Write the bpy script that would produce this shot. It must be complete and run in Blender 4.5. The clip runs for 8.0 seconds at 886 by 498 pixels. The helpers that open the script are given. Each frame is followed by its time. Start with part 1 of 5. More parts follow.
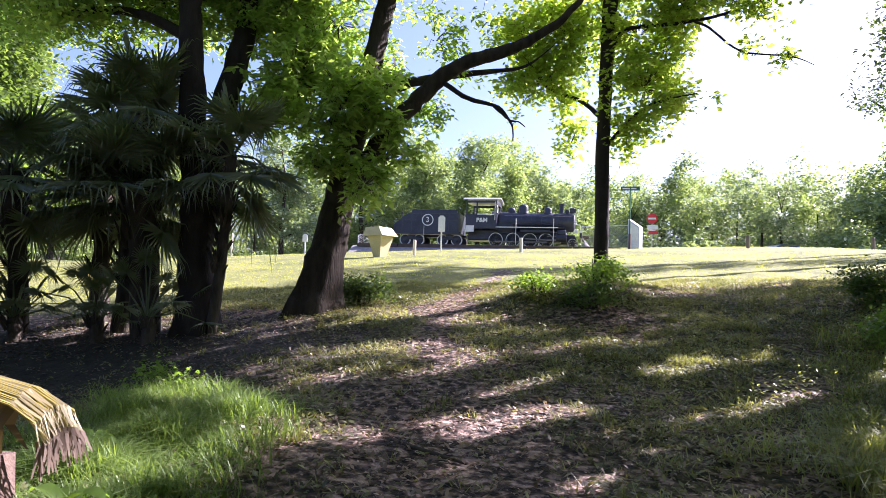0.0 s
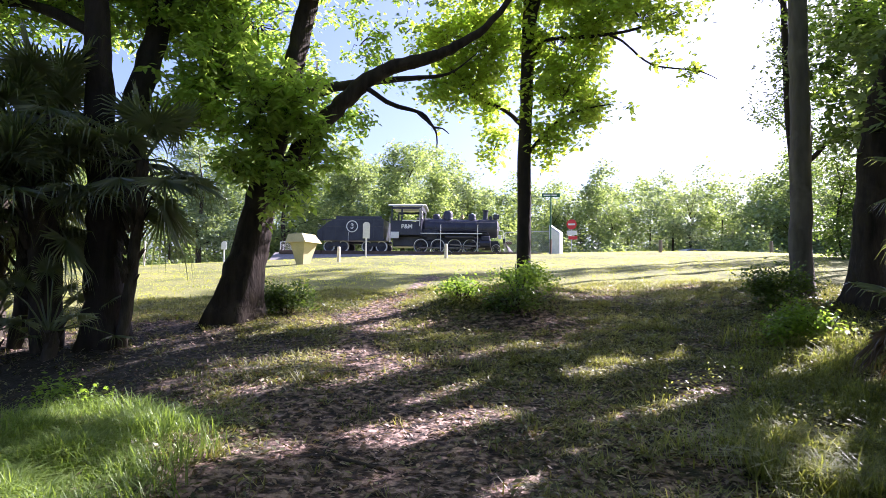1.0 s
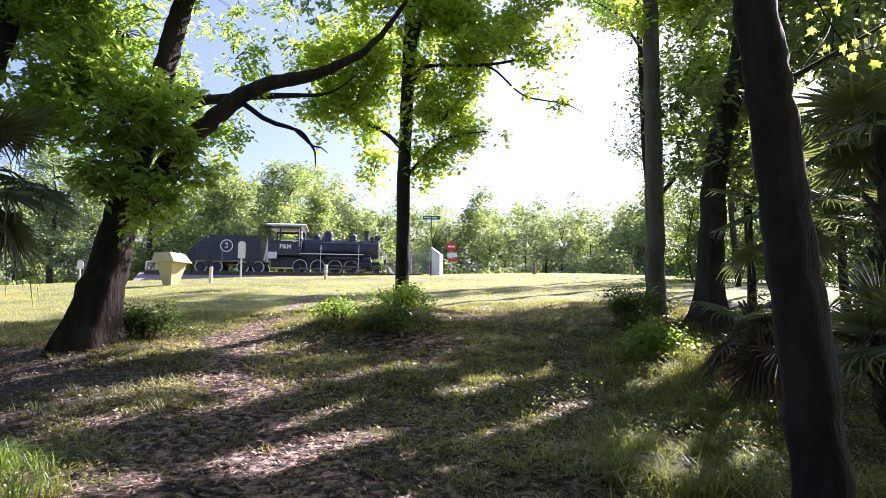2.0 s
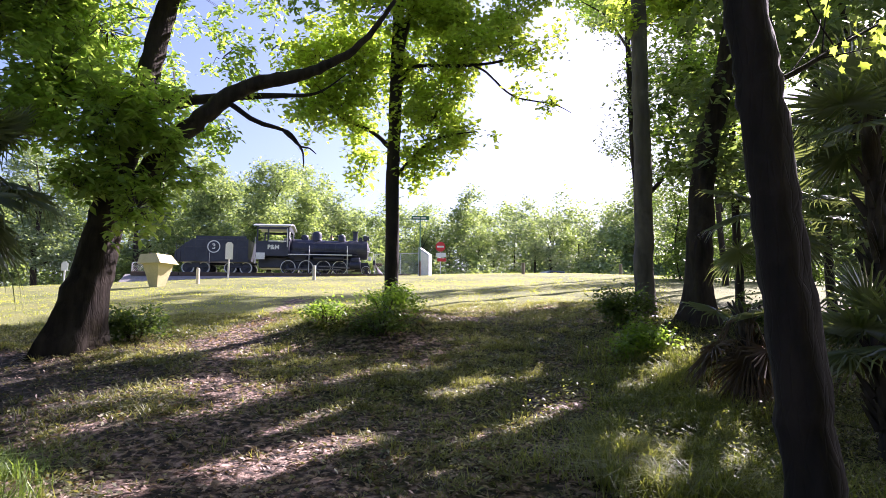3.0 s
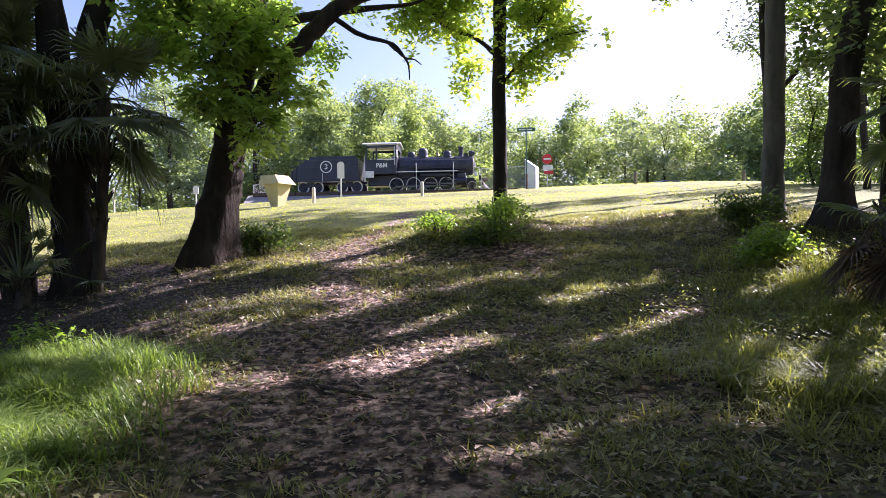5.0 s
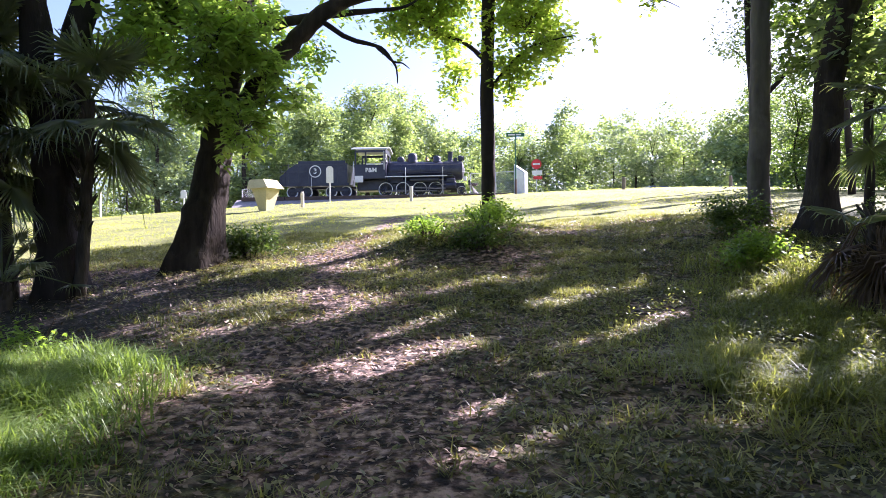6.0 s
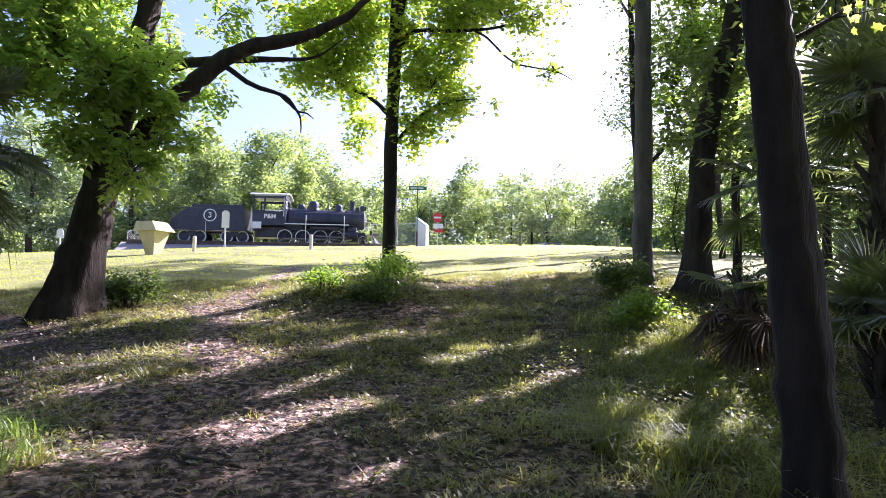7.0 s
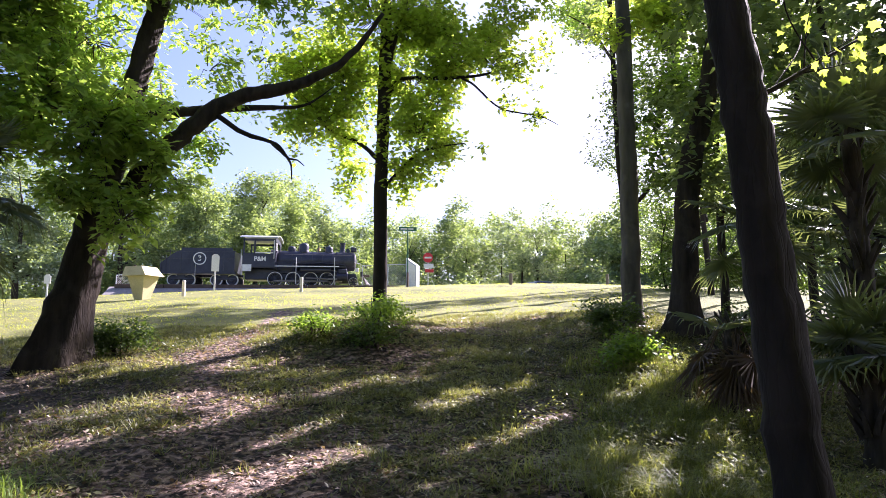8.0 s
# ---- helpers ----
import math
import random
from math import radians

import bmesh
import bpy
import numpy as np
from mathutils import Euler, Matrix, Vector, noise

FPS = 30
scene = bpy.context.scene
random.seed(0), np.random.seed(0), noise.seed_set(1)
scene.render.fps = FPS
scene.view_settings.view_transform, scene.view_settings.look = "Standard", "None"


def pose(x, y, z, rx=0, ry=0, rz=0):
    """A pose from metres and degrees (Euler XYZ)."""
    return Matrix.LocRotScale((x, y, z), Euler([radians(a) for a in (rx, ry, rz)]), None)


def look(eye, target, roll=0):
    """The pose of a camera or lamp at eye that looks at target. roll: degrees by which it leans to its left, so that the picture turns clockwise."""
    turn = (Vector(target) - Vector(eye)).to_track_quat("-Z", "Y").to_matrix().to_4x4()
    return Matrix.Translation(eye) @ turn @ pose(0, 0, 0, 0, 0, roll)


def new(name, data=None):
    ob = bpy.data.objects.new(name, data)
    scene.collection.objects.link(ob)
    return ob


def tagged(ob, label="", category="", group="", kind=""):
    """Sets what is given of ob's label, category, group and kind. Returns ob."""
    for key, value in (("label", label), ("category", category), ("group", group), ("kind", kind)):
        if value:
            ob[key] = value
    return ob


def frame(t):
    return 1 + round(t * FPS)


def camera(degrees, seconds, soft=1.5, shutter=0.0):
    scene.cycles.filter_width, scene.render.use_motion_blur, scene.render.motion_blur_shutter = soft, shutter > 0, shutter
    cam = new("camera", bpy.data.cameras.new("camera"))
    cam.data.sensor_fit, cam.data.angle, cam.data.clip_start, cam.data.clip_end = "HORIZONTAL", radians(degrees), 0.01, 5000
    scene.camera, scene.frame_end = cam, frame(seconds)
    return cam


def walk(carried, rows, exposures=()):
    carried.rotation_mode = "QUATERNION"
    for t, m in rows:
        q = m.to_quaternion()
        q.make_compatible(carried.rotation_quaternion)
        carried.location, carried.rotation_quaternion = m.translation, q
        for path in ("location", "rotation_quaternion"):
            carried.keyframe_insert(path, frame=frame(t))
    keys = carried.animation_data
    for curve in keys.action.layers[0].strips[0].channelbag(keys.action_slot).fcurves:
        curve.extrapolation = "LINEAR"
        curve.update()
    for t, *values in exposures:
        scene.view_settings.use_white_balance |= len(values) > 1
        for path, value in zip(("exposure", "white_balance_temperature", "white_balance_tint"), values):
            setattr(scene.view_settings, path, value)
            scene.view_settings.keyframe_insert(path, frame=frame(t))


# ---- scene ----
cam = camera(70.5, 8.0, 0.6)
PATH = [
    (0, (0.164, 0.094, 1.502), (0.162, 2.089, 1.644), 2.1),
    (0.5, (0.157, 0.089, 1.5), (0.255, 2.081, 1.647), 1.6),
    (1, (0.169, 0.124, 1.499), (0.404, 2.103, 1.668), 1.1),
    (1.5, (0.202, 0.121, 1.495), (0.689, 2.048, 1.721), 1.0),
    (1.7, (0.245, 0.08, 1.481), (0.802, 1.986, 1.72), 0.9),
    (3, (0.245, 0.139, 1.515), (0.877, 2.021, 1.757), 0.2),
    (3.5, (0.196, 0.078, 1.492), (0.695, 2.004, 1.704), 0.2),
    (4, (0.173, 0.134, 1.45), (0.555, 2.089, 1.633), -0.4),
    (4.5, (0.166, 0.156, 1.409), (0.486, 2.129, 1.468), -1.1),
    (4.7, (0.164, 0.15, 1.416), (0.473, 2.126, 1.416), -0.8),
    (5.8, (0.208, 0.216, 1.353), (0.521, 2.191, 1.315), -0.7),
    (6, (0.214, 0.183, 1.375), (0.555, 2.154, 1.368), -0.7),
    (6.5, (0.239, 0.239, 1.379), (0.792, 2.16, 1.443), 0.6),
    (7, (0.232, 0.213, 1.443), (0.878, 2.1, 1.596), 0.7),
    (7.5, (0.235, 0.173, 1.52), (0.886, 2.049, 1.758), -0.3),
    (8, (0.212, 0.124, 1.523), (0.881, 1.988, 1.799), -0.2),
]
walk(cam, [(t, look(eye, target, roll)) for t, eye, target, roll in PATH], [(0, 2.24, 5600, 35), (1.5, 2.18, 5700, 35), (3.5, 1.98, 5800, 37), (4.5, 1.96, 5800, 37), (6, 2.44, 5500, 37), (7, 2.38, 5550, 36), (8, 2.12, 5750, 35)])

PI = math.pi
UP = Vector((0, 0, 1))

# ---- world and light ----
SUN_AZ, SUN_EL = radians(64), radians(37)
world = bpy.data.worlds.new("sky_world")
scene.world = world
world.use_nodes = True
wn = world.node_tree.nodes
sky = wn.new("ShaderNodeTexSky")
sky.sky_type, sky.sun_disc = "NISHITA", False
sky.sun_elevation, sky.sun_rotation = SUN_EL, SUN_AZ
sky.air_density, sky.dust_density, sky.ozone_density = 1.0, 2.2, 1.0
wn["Background"].inputs["Strength"].default_value = 0.0563
world.node_tree.links.new(sky.outputs[0], wn["Background"].inputs[0])
sun = new("sun", bpy.data.lights.new("sun", "SUN"))
sun.data.energy, sun.data.angle, sun.data.color = 5.0, radians(0.55), (1.0, 0.925, 0.79)
sun_dir = Vector((math.sin(SUN_AZ) * math.cos(SUN_EL), math.cos(SUN_AZ) * math.cos(SUN_EL), math.sin(SUN_EL)))
sun.matrix_world = look(sun_dir * 100, (0, 0, 0))


# ---- materials ----
def material(name, rough=0.8, metal=0.0):
    m = bpy.data.materials.new(name)
    m.use_nodes = True
    nt = m.node_tree
    b = nt.nodes["Principled BSDF"]
    b.inputs["Roughness"].default_value, b.inputs["Metallic"].default_value = rough, metal
    return m, nt, b


def ramp(nt, src, stops):
    r = nt.nodes.new("ShaderNodeValToRGB")
    while len(r.color_ramp.elements) < len(stops):
        r.color_ramp.elements.new(0.5)
    for e, (p, c) in zip(r.color_ramp.elements, stops):
        e.position, e.color = p, (*c, 1)
    nt.links.new(src, r.inputs[0])
    return r.outputs[0]


def noise_node(nt, scale, detail=4.0, stretch=None, coords="Object"):
    tc = nt.nodes.new("ShaderNodeTexCoord")
    n = nt.nodes.new("ShaderNodeTexNoise")
    n.inputs["Scale"].default_value, n.inputs["Detail"].default_value = scale, detail
    src = tc.outputs[coords]
    if stretch:
        mp = nt.nodes.new("ShaderNodeMapping")
        mp.inputs["Scale"].default_value = stretch
        nt.links.new(src, mp.inputs[0])
        src = mp.outputs[0]
    nt.links.new(src, n.inputs["Vector"])
    return n.outputs["Fac"]


def mixed(nt, fac, a, b, mode="MIX"):
    x = nt.nodes.new("ShaderNodeMix")
    x.data_type, x.blend_type = "RGBA", mode
    for sock, v in ((x.inputs[0], fac), (x.inputs[6], a), (x.inputs[7], b)):
        if isinstance(v, bpy.types.NodeSocket):
            nt.links.new(v, sock)
        elif isinstance(v, tuple):
            sock.default_value = (*v, 1)
        else:
            sock.default_value = v
    return x.outputs[2]


def relief(nt, b, src, strength, dist=0.02):
    bump = nt.nodes.new("ShaderNodeBump")
    bump.inputs["Strength"].default_value, bump.inputs["Distance"].default_value = strength, dist
    nt.links.new(src, bump.inputs["Height"])
    nt.links.new(bump.outputs[0], b.inputs["Normal"])


def surface(name, dark, light, scale, rough=0.8, metal=0.0, bump=0.2, fine=8.0, stretch=None):
    """Two scales of noise between two colours, with relief."""
    m, nt, b = material(name, rough, metal)
    big = noise_node(nt, scale, 5, stretch)
    small = noise_node(nt, scale * fine, 4, stretch)
    c1 = ramp(nt, big, [(0.32, dark), (0.68, light)])
    c2 = ramp(nt, small, [(0.3, tuple(v * 0.72 for v in light)), (0.7, tuple(min(1, v * 1.12) for v in light))])
    nt.links.new(mixed(nt, 0.45, c1, c2), b.inputs["Base Color"])
    relief(nt, b, small, bump)
    return m


def leaf_material(name, a, b_, c, glow=0.45, rough=0.5):
    """Leaf green that varies leaf by leaf, with light passing through the blade."""
    m, nt, b = material(name, rough)
    g = nt.nodes.new("ShaderNodeNewGeometry")
    col = ramp(nt, g.outputs["Random Per Island"], [(0.0, a), (0.5, b_), (1.0, c)])
    n = noise_node(nt, 0.5, 2)
    col = mixed(nt, 0.5, col, ramp(nt, n, [(0.3, tuple(v * 0.7 for v in b_)), (0.7, c)]))
    nt.links.new(col, b.inputs["Base Color"])
    tr = nt.nodes.new("ShaderNodeBsdfTranslucent")
    hs = mixed(nt, 1.0, col, (2.75, 2.7, 0.97), "MULTIPLY")
    nt.links.new(hs, tr.inputs["Color"])
    mx = nt.nodes.new("ShaderNodeMixShader")
    mx.inputs[0].default_value = glow
    nt.links.new(b.outputs[0], mx.inputs[1])
    nt.links.new(tr.outputs[0], mx.inputs[2])
    nt.links.new(mx.outputs[0], nt.nodes["Material Output"].inputs[0])
    return m


def bark_material(name, dark, light, scale=7.0, bump=1.0):
    m, nt, b = material(name, 0.95)
    furrow = noise_node(nt, scale, 6, (1, 1, 0.22))
    patch = noise_node(nt, 0.9, 4)
    col = ramp(nt, furrow, [(0.35, dark), (0.65, light)])
    lich = ramp(nt, noise_node(nt, 2.3, 6), [(0.56, (0, 0, 0)), (0.7, (1, 1, 1))])
    pale = tuple(min(1, v * 1.55 + 0.02) for v in light)
    col = mixed(nt, mixed(nt, 0.5, (0, 0, 0), lich), col, pale)
    col = mixed(nt, 0.35, col, ramp(nt, patch, [(0.3, dark), (0.7, light)]))
    nt.links.new(col, b.inputs["Base Color"])
    crack = nt.nodes.new("ShaderNodeTexVoronoi")
    crack.feature = "DISTANCE_TO_EDGE"
    crack.inputs["Scale"].default_value = 15.0
    tcb = nt.nodes.new("ShaderNodeTexCoord")
    mpb = nt.nodes.new("ShaderNodeMapping")
    mpb.inputs["Scale"].default_value = (1, 1, 0.2)
    nt.links.new(tcb.outputs["Object"], mpb.inputs[0])
    nt.links.new(mpb.outputs[0], crack.inputs["Vector"])
    hgt = nt.nodes.new("ShaderNodeMath")
    hgt.operation = "ADD"
    nt.links.new(furrow, hgt.inputs[0])
    edge = ramp(nt, crack.outputs["Distance"], [(0.0, (0, 0, 0)), (0.10, (0.08, 0.08, 0.08))])
    nt.links.new(edge, hgt.inputs[1])
    relief(nt, b, hgt.outputs[0], bump, 0.05)
    return m


M_BARK = bark_material("bark_grey_brown", (0.013, 0.010, 0.008), (0.062, 0.045, 0.034))
M_BARK_DARK = bark_material("bark_dark", (0.010, 0.008, 0.007), (0.042, 0.031, 0.026), 5.0, 0.8)
M_BARK_PALE = bark_material("bark_pale_grey", (0.06, 0.052, 0.045), (0.19, 0.165, 0.14), 5.0, 0.6)
M_BARK_PALM = bark_material("palm_trunk", (0.02, 0.016, 0.012), (0.09, 0.072, 0.052), 9.0)
M_LEAF_OAK = leaf_material("oak_leaf", (0.06, 0.12, 0.035), (0.15, 0.235, 0.07), (0.28, 0.37, 0.13), 0.62, 0.34)
M_LEAF_MAPLE = leaf_material("maple_leaf", (0.10, 0.16, 0.035), (0.21, 0.28, 0.06), (0.33, 0.39, 0.12), 0.68, 0.42)
# Darker leaf colour standing for foliage that lies in shade.
M_LEAF_DARK = leaf_material("darkened_shade_leaf", (0.03, 0.06, 0.02), (0.055, 0.095, 0.03), (0.10, 0.15, 0.045), 0.45, 0.4)
# Woodland leaves are paler and bluer, with distance haze put into the colour.
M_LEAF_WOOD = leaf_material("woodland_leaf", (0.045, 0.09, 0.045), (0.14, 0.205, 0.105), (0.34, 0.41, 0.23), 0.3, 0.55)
M_LEAF_WOOD_B = leaf_material("hazed_blue_woodland_leaf", (0.045, 0.09, 0.06), (0.135, 0.195, 0.135), (0.31, 0.37, 0.27), 0.28, 0.55)
M_LEAF_BUSH = leaf_material("bush_leaf", (0.055, 0.11, 0.022), (0.11, 0.185, 0.035), (0.18, 0.27, 0.055), 0.5, 0.42)
# The palest frond tone stands for glints on the leaflets.
M_PALM = leaf_material("palm_frond", (0.028, 0.04, 0.022), (0.085, 0.11, 0.065), (0.26, 0.30, 0.20), 0.3, 0.25)
# Short bank grass and ground cover are coloured darker, partly for their shade.
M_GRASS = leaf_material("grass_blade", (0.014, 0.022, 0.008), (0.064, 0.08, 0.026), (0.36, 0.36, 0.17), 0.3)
M_GRASS_BANK = leaf_material("bank_grass_blade", (0.028, 0.045, 0.014), (0.09, 0.12, 0.035), (0.31, 0.32, 0.14), 0.4)
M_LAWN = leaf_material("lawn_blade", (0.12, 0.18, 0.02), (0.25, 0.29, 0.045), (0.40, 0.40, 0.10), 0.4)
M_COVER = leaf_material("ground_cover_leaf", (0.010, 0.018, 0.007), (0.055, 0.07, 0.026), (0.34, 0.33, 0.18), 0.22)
# Oak leaf colour brightened on the sprouts to stand for sunlight.
M_SPROUT = leaf_material("sunlit_sprout_leaf", (0.07, 0.13, 0.035), (0.20, 0.30, 0.085), (0.40, 0.50, 0.21), 0.5, 0.26)
M_DEAD_PALM = leaf_material("dead_palm_fan", (0.03, 0.02, 0.014), (0.07, 0.045, 0.032), (0.20, 0.135, 0.09), 0.2, 0.6)
M_GRASS_TALL = leaf_material("tall_grass_blade", (0.02, 0.05, 0.014), (0.07, 0.13, 0.03), (0.21, 0.28, 0.09), 0.4)
M_LITTER = leaf_material("dead_leaf", (0.035, 0.02, 0.016), (0.13, 0.08, 0.064), (0.42, 0.32, 0.265), 0.12, 0.6)
M_DEADFROND = leaf_material("dead_frond_straw", (0.16, 0.13, 0.075), (0.30, 0.255, 0.15), (0.46, 0.41, 0.28), 0.2, 0.6)
M_DEADFROND_B = leaf_material("dead_frond_tan", (0.05, 0.032, 0.023), (0.12, 0.08, 0.058), (0.30, 0.22, 0.165), 0.15, 0.7)
M_STUMP = surface("rotten_wood", (0.05, 0.034, 0.027), (0.20, 0.135, 0.105), 5, 0.95, bump=0.8)
M_TWIG = surface("twig_wood", (0.03, 0.024, 0.02), (0.09, 0.07, 0.055), 4, 0.95)
M_LOCO = surface("black_loco_paint", (0.016, 0.018, 0.030), (0.048, 0.051, 0.076), 1.6, 0.38, 0.2, 0.08)
M_LOCO_GREY = surface("graphite_smokebox", (0.03, 0.032, 0.04), (0.075, 0.077, 0.09), 2.0, 0.5, 0.4, 0.1)
M_WHITE = surface("white_paint", (0.66, 0.66, 0.64), (0.82, 0.82, 0.8), 3.0, 0.5, 0.0, 0.05)
M_STEEL = surface("worn_steel", (0.13, 0.12, 0.115), (0.26, 0.24, 0.23), 4.0, 0.45, 0.8)
M_RUST = surface("rusty_steel", (0.06, 0.04, 0.03), (0.14, 0.10, 0.08), 4.0, 0.8, 0.3)
M_BRASS = surface("tarnished_brass", (0.25, 0.17, 0.07), (0.42, 0.31, 0.13), 4.0, 0.4, 0.8)
M_TIMBER = surface("weathered_timber", (0.10, 0.085, 0.07), (0.24, 0.20, 0.16), 6.0, 0.9, stretch=(1, 1, 0.2))
M_POST = surface("pale_post_paint", (0.50, 0.45, 0.36), (0.70, 0.65, 0.54), 5.0, 0.8)
M_CONCRETE = surface("cream_concrete", (0.44, 0.38, 0.19), (0.58, 0.51, 0.28), 2.5, 0.85)
M_BALLAST = surface("ballast_gravel", (0.13, 0.12, 0.12), (0.33, 0.31, 0.30), 9.0, 0.95, bump=0.8)
M_ASPHALT = surface("pale_road", (0.20, 0.20, 0.20), (0.30, 0.29, 0.28), 3.0, 0.9)
M_RED = surface("red_sign_face", (0.55, 0.03, 0.03), (0.68, 0.05, 0.05), 3.0, 0.45, bump=0.02)
M_GREEN = surface("green_sign_face", (0.02, 0.10, 0.05), (0.03, 0.14, 0.07), 3.0, 0.5, bump=0.02)
M_GALV = surface("galvanised_steel", (0.40, 0.42, 0.45), (0.58, 0.60, 0.63), 3.0, 0.45, 0.6, 0.05)
M_CAR = surface("blue_car_paint", (0.04, 0.07, 0.13), (0.06, 0.10, 0.18), 1.0, 0.3, 0.2, 0.02)
M_GLASS, _nt, _b = material("dark_window_glass", 0.08)
_b.inputs["Base Color"].default_value = (0.02, 0.025, 0.03, 1)
M_RUBBER = surface("tyre_rubber", (0.015, 0.015, 0.015), (0.03, 0.03, 0.03), 5.0, 0.9)


# ---- mesh tools ----
class Geo:
    """Verts and faces gathered for one mesh."""

    def __init__(self):
        self.v, self.f = [], []

    def add(self, verts, faces):
        n = len(self.v)
        self.v += [tuple(p) for p in verts]
        self.f += [tuple(i + n for i in q) for q in faces]
        return self

    def box(self, c, s, m=None, bevel=0.0):
        bm = bmesh.new()
        bmesh.ops.create_cube(bm, size=1.0)
        for q in bm.verts:
            q.co = Vector((q.co.x * s[0], q.co.y * s[1], q.co.z * s[2]))
        if bevel:
            bmesh.ops.bevel(bm, geom=bm.edges[:], offset=bevel, segments=1, affect="EDGES")
        m = Matrix.Translation(c) @ (m or Matrix())
        bm.verts.index_update()
        self.add([m @ q.co for q in bm.verts], [[q.index for q in f.verts] for f in bm.faces])
        bm.free()
        return self

    def tube(self, pts, radii, sides=8, rough=0.0, seed=0, caps=True):
        rng = random.Random(seed)
        pts = [Vector(p) for p in pts]
        verts, faces = [], []
        ref = Vector((0.31, 0.95, 0.05))
        for i, p in enumerate(pts):
            d = (pts[min(i + 1, len(pts) - 1)] - pts[max(i - 1, 0)]).normalized()
            a = d.cross(ref).normalized() if abs(d.dot(ref)) < 0.97 else d.cross(UP).normalized()
            b = d.cross(a)
            for k in range(sides):
                w = 2 * PI * k / sides
                r = radii[i] * (1 + rough * (rng.random() - 0.5))
                verts.append(p + (a * math.cos(w) + b * math.sin(w)) * r)
        for i in range(len(pts) - 1):
            for k in range(sides):
                k2 = (k + 1) % sides
                faces.append((i * sides + k, i * sides + k2, (i + 1) * sides + k2, (i + 1) * sides + k))
        if caps:
            faces.append(tuple(range(sides))[::-1])
            faces.append(tuple((len(pts) - 1) * sides + k for k in range(sides)))
        return self.add(verts, faces)

    def lathe(self, profile, sides=20, m=None):
        """A profile of (radius, height) turned round z."""
        m = m or Matrix()
        verts = [m @ Vector((r * math.cos(2 * PI * k / sides), r * math.sin(2 * PI * k / sides), z)) for r, z in profile for k in range(sides)]
        faces = []
        for i in range(len(profile) - 1):
            for k in range(sides):
                k2 = (k + 1) % sides
                faces.append((i * sides + k, i * sides + k2, (i + 1) * sides + k2, (i + 1) * sides + k))
        faces.append(tuple(range(sides))[::-1])
        faces.append(tuple((len(profile) - 1) * sides + k for k in range(sides)))
        return self.add(verts, faces)

    def prism(self, outline, y0, y1):
        """An outline of (x, z) drawn out along y."""
        n = len(outline)
        verts = [(x, y0, z) for x, z in outline] + [(x, y1, z) for x, z in outline]
        faces = [tuple(range(n)), tuple(range(2 * n - 1, n - 1, -1))]
        faces += [(k, k + n, (k + 1) % n + n, (k + 1) % n) for k in range(n)]
        return self.add(verts, faces)

    def ring(self, r0, r1, y0, y1, sides=24, c=(0, 0, 0)):
        """A flat ring standing in the x-z plane."""
        verts, faces = [], []
        for k in range(sides):
            w = 2 * PI * k / sides
            for r, y in ((r0, y0), (r1, y0), (r1, y1), (r0, y1)):
                verts.append((c[0] + r * math.cos(w), c[1] + y, c[2] + r * math.sin(w)))
        for k in range(sides):
            a, b = 4 * k, 4 * ((k + 1) % sides)
            for j in range(4):
                faces.append((a + j, a + (j + 1) % 4, b + (j + 1) % 4, b + j))
        return self.add(verts, faces)

    def mesh(self, name, smooth=False):
        me = bpy.data.meshes.new(name)
        me.from_pydata(self.v, [], self.f)
        if smooth:
            me.polygons.foreach_set("use_smooth", [True] * len(me.polygons))
        me.update()
        return me


def quads_mesh(name, v):
    """A mesh of separate quads from an array (n, 4, 3)."""
    n = len(v)
    me = bpy.data.meshes.new(name)
    me.vertices.add(4 * n)
    me.vertices.foreach_set("co", np.ascontiguousarray(v, dtype=np.float32).ravel())
    me.loops.add(4 * n)
    me.loops.foreach_set("vertex_index", np.arange(4 * n, dtype=np.int32))
    me.polygons.add(n)
    me.polygons.foreach_set("loop_start", np.arange(0, 4 * n, 4, dtype=np.int32))
    me.update(calc_edges=True)
    return me


def thing(name, at, label, category, group="", kind="", rz=0.0):
    ob = new(name)
    ob.matrix_world = pose(*at, 0, 0, rz)
    ob.empty_display_size = 0.2
    return tagged(ob, label, category, group, kind)


def part(name, geo, mat, parent, label="", smooth=False, at=None):
    me = geo.mesh(name, smooth) if isinstance(geo, Geo) else geo
    if not me.materials:
        me.materials.append(mat)
    ob = new(name, me)
    ob.parent = parent
    if at is not None:
        ob.location = at
    return tagged(ob, label)


# ---- ground ----
YS = [-60, 3, 5, 8, 14, 20, 28, 36, 46, 60, 400]
ZS = [-0.3, 0, 0.12, 0.42, 1.3, 2.05, 3.05, 3.95, 4.75, 4.85, 5.0]


def smooth(a, b, v):
    u = np.clip((v - a) / (b - a), 0, 1)
    return u * u * (3 - 2 * u)


